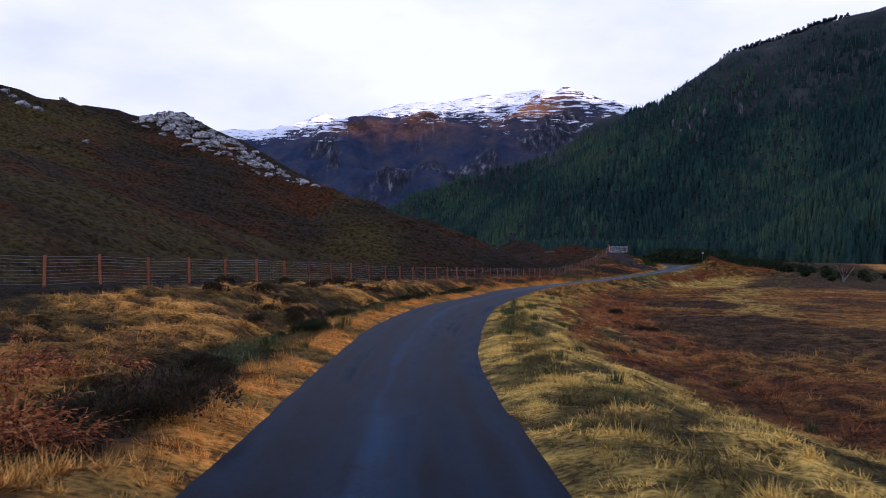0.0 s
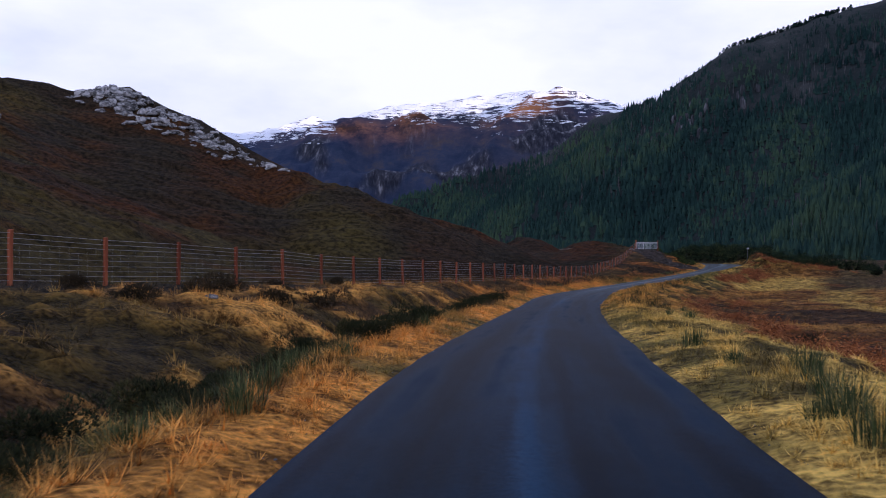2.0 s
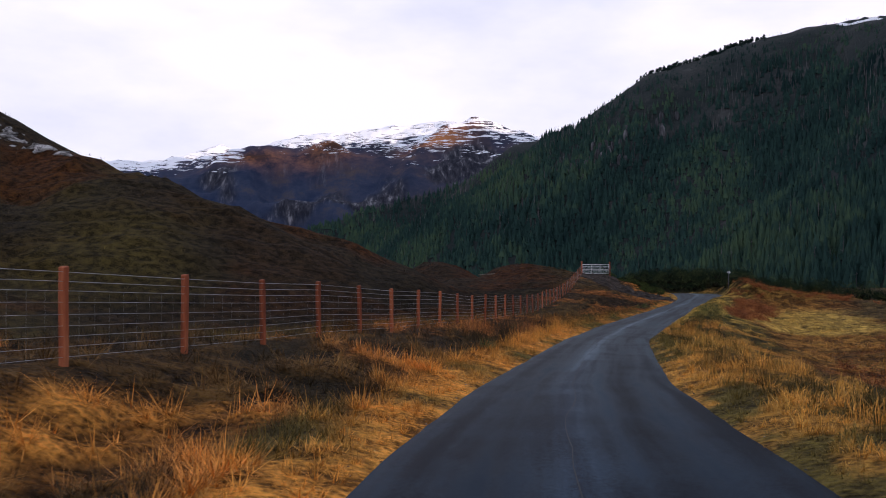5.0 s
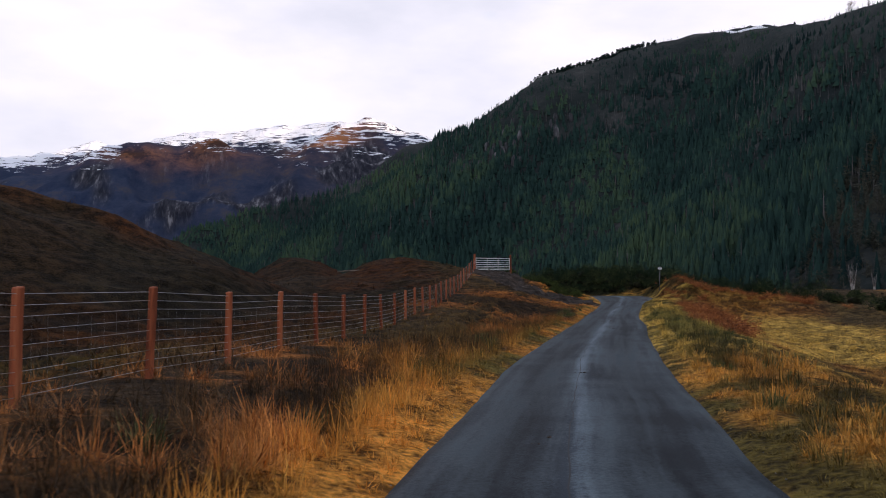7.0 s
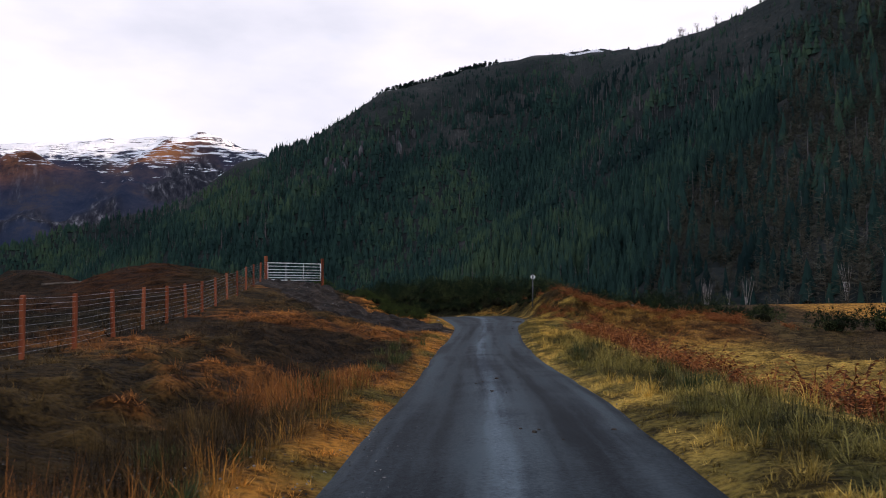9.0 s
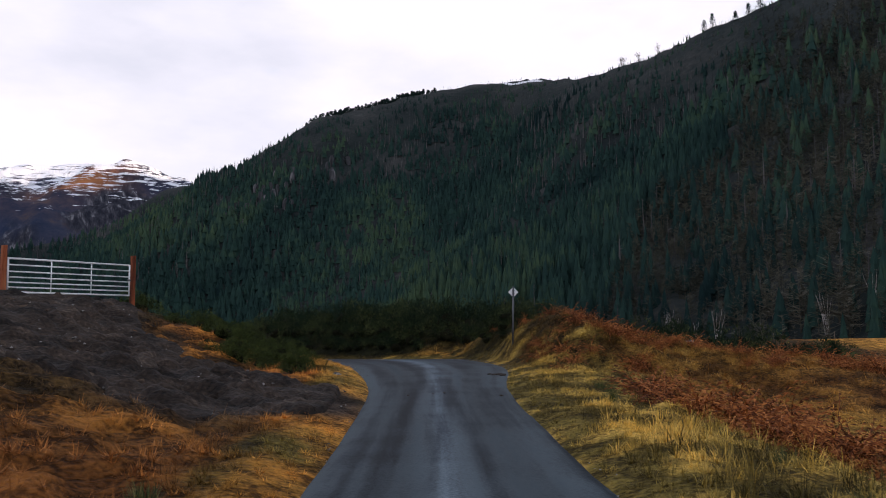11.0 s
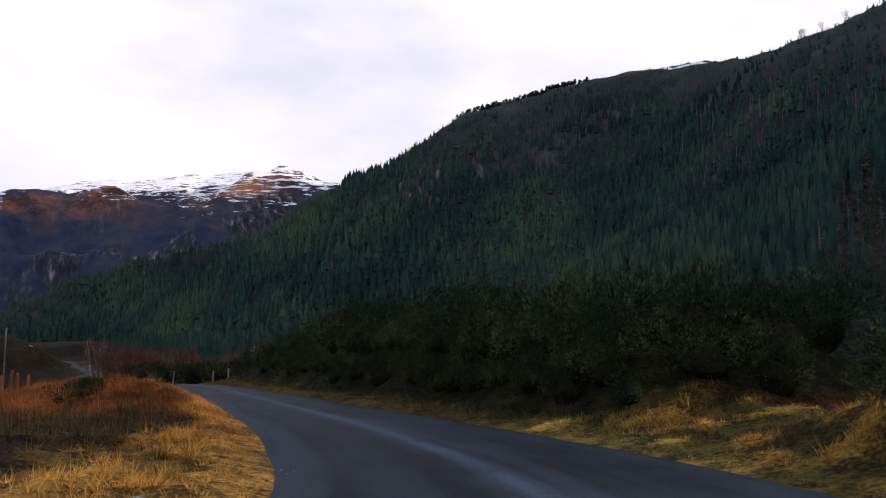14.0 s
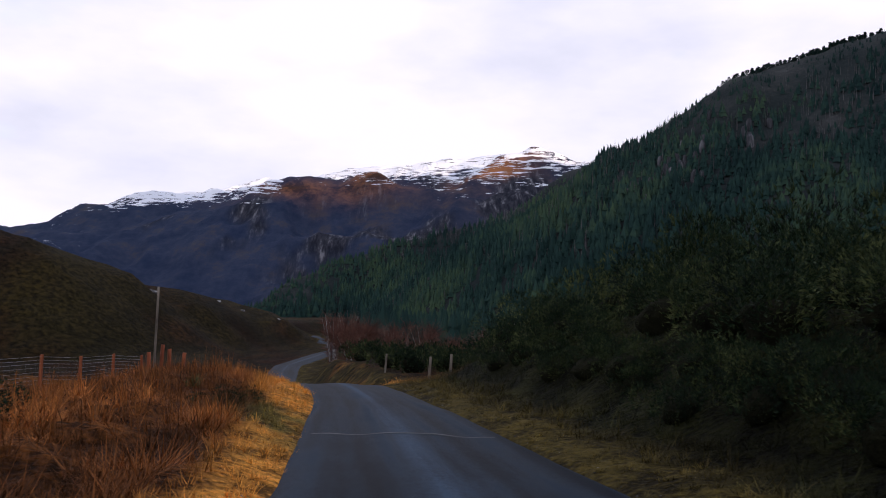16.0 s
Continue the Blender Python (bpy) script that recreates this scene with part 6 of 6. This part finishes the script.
# ---- loose soil, stones and marks on and beside the road ----
def pebbles(name, x, y, z, size, material, label, category):
    """Many small angular stones in one mesh."""
    n = len(x)
    shape = np.array([(1, 0, 0), (0, 1, 0), (-1, 0, 0), (0, -1, 0), (0, 0, 1), (0, 0, -1)], float)
    v = shape[None] * RNG.uniform(0.6, 1.4, (n, 6, 1)) + RNG.normal(0, 0.18, (n, 6, 3))
    a = RNG.uniform(0, 6.3, n)
    c, s = np.cos(a)[:, None], np.sin(a)[:, None]
    vx, vy = v[:, :, 0] * c - v[:, :, 1] * s, v[:, :, 0] * s + v[:, :, 1] * c
    v = np.stack([vx * size[:, None] + x[:, None], vy * size[:, None] + y[:, None], v[:, :, 2] * size[:, None] * 0.6 + z[:, None]], -1).reshape(-1, 3)
    f = np.array([(0, 1, 4), (1, 2, 4), (2, 3, 4), (3, 0, 4), (1, 0, 5), (2, 1, 5), (3, 2, 5), (0, 3, 5)])
    t = (f[None] + (np.arange(n) * 6)[:, None, None]).reshape(-1, 3)
    return tagged(new(name, raw_mesh(name, v, NONE4, t, material)), label, category, kind="stuff")


def road_z(x, y):
    xl, xr, z, _ = road_at(y)
    u = (x - xl) / (xr - xl)
    return z + 0.05 * (1 - (2 * u - 1) ** 2) - 0.025 * np.exp(-(((u - 0.28) / 0.1) ** 2)) - 0.025 * np.exp(-(((u - 0.74) / 0.1) ** 2))


# grit swept to the road edges, thicker at the bend
px, py, pz = [], [], []
for side, n, y0, y1, wide in ((-1, 500, 8, 185, 0.3), (1, 500, 8, 185, 0.3), (1, 500, 139, 149, 0.7), (-1, 220, 139, 146, 0.6), (-1, 200, 152, 159, 0.5), (-1, 160, 103, 109, 0.9)):
    yy = RNG.uniform(y0, y1, n)
    xl, xr, _, _ = road_at(yy)
    inn = wide * RNG.random(n) ** 1.6 - 0.12
    xx = xl + inn if side < 0 else xr - inn
    px.append(xx)
    py.append(yy)
    pz.append(np.maximum(road_z(xx, yy), np.where(inn < 0, ground_z(xx, yy), -99)))
px, py, pz = map(np.concatenate, (px, py, pz))
pebbles("gravel", px, py, pz, RNG.uniform(0.005, 0.016, len(px)), M["grit"], "loose pale grit along the road edges", "gravel")
n = 1500
px, py = RNG.uniform(26, 36, n), RNG.uniform(131, 147, n)
m = (mud_at(px, py) > 0.5) & (off_road(px, py) > 0.1)
px, py = px[m], py[m]
pebbles("gateway_stones", px, py, ground_z(px, py) + 0.03, RNG.uniform(0.015, 0.07, len(px)) * 0.55, M["grit"], "small stones trodden into the muddy gateway", "stones")
n = 260
px, py = RNG.normal(18.4, 0.5, n), RNG.normal(106.3, 0.9, n)
m = off_road(px, py) > 0.05
pebbles("layby_gravel", px[m], py[m], ground_z(px[m], py[m]) + 0.02, RNG.uniform(0.006, 0.018, m.sum()), M["grit"], "pale gravel patch beside the road", "gravel")

# churned gateway, with tyre ruts running up it
mu, mv = np.arange(25, 37, 0.09), np.arange(130.5, 147.5, 0.09)
MU, MV = (v.ravel() for v in np.meshgrid(mu, mv))
soft = mud_at(MU, MV) * smooth(0.15, 0.6, off_road(MU, MV))
rut = 0.035 * np.sin((MU * 0.93 + MV * 0.37) * 9.0 + 1.2 * vnoise(MU, MV, 2.0, 8)) + 0.04 * np.sin((MV * 0.93 - MU * 0.37) * 24.0) * smooth(-0.2, 0.4, np.sin((MU * 0.93 + MV * 0.37) * 4.5))
MZ = ground_z(MU, MV) + 0.06 + (rut + 0.06 * fbm(MU, MV, 0.45, 3, 12)) * soft - 0.35 * (1 - smooth(0.3, 0.65, soft))
q = sheet(len(mv), len(mu))
q = q[soft[q].max(1) > 0.25]
used = np.unique(q)
back = np.zeros(len(MU), int)
back[used] = np.arange(len(used))
tagged(new("mud_ramp", raw_mesh("mud_ramp", np.c_[MU, MV, MZ][used], back[q], NONE3, M["ramp_soil"], True)), "churned grey-brown soil with tyre ruts below the gate", "mud", kind="structure")


def clod(x, y, s):
    bm = bmesh.new()
    bmesh.ops.create_icosphere(bm, subdivisions=2, radius=s)
    for v in bm.verts:
        v.co *= 1 + 0.5 * noise.noise(v.co * 1.3 / s + Vector((x, y, 0)))
        v.co.z = max(v.co.z * 0.5, -0.3 * s)
    ob = part("mud_clod", bm, M["mud"], flat=True)
    ob.matrix_world = pose(x, y, float(road_z(np.array(x), np.array(y))) + 0.2 * s, 0, 0, 30 * x)
    tagged(ob, "dark clod of mud dropped on the asphalt", "mud", "mud clods on the road")


for x, y in ((38.9, 137.7), (35, 133.5), (34.3, 133.7), (35.9, 132.8), (23.6, 110.6), (23.1, 106.8), (22.2, 106.9), (15.2, 92.6), (12.3, 86.5), (21.0, 101.2), (24.6, 112.4)):
    for k in range(9 if x == 38.9 else 4):
        clod(float(x + (k > 0) * RNG.normal(0, 0.22)), float(y + (k > 0) * RNG.normal(0, 0.25)), float(RNG.uniform(0.012, 0.03) * (1.3 if k == 0 else 0.7) * (3 if x == 38.9 else 1)))

# tar seam wandering along the middle of the carriageway
sy_ = np.arange(52, 104, 0.4)
xl, xr, _, _ = road_at(sy_)
sx_ = xl + (xr - xl) * (0.47 + 0.03 * vnoise(sy_, 0 * sy_, 3.0, 51) + 0.012 * vnoise(sy_, 0 * sy_, 0.7, 52))
wide = 0.003 + 0.005 * np.abs(vnoise(sy_, 0 * sy_, 1.1, 53))
sz_ = road_z(sx_, sy_) + 0.006
V = np.concatenate([np.c_[sx_ - wide, sy_, sz_], np.c_[sx_ + wide, sy_, sz_]])
seam = new("tar_seam", raw_mesh("tar_seam", V, sheet(2, len(sy_)), NONE3, M["tar"], True))
seam.parent = bpy.data.objects["road"]
tagged(seam, "thin black tar seam in the asphalt")

# sawn joint across the tarmac where an old patch ends
jx = np.linspace(38.45, 40.6, 20)
jy = 170.3 + 0.02 * np.sin(jx * 9)
jz = road_z(jx, jy) + 0.006
V = np.concatenate([np.c_[jx, jy - 0.035, jz], np.c_[jx, jy + 0.035, jz]])
strip = new("repair_strip", raw_mesh("repair_strip", V, sheet(2, 20), NONE3, M["joint"], True))
strip.parent = bpy.data.objects["road"]
tagged(strip, "pale sealed joint across the asphalt")
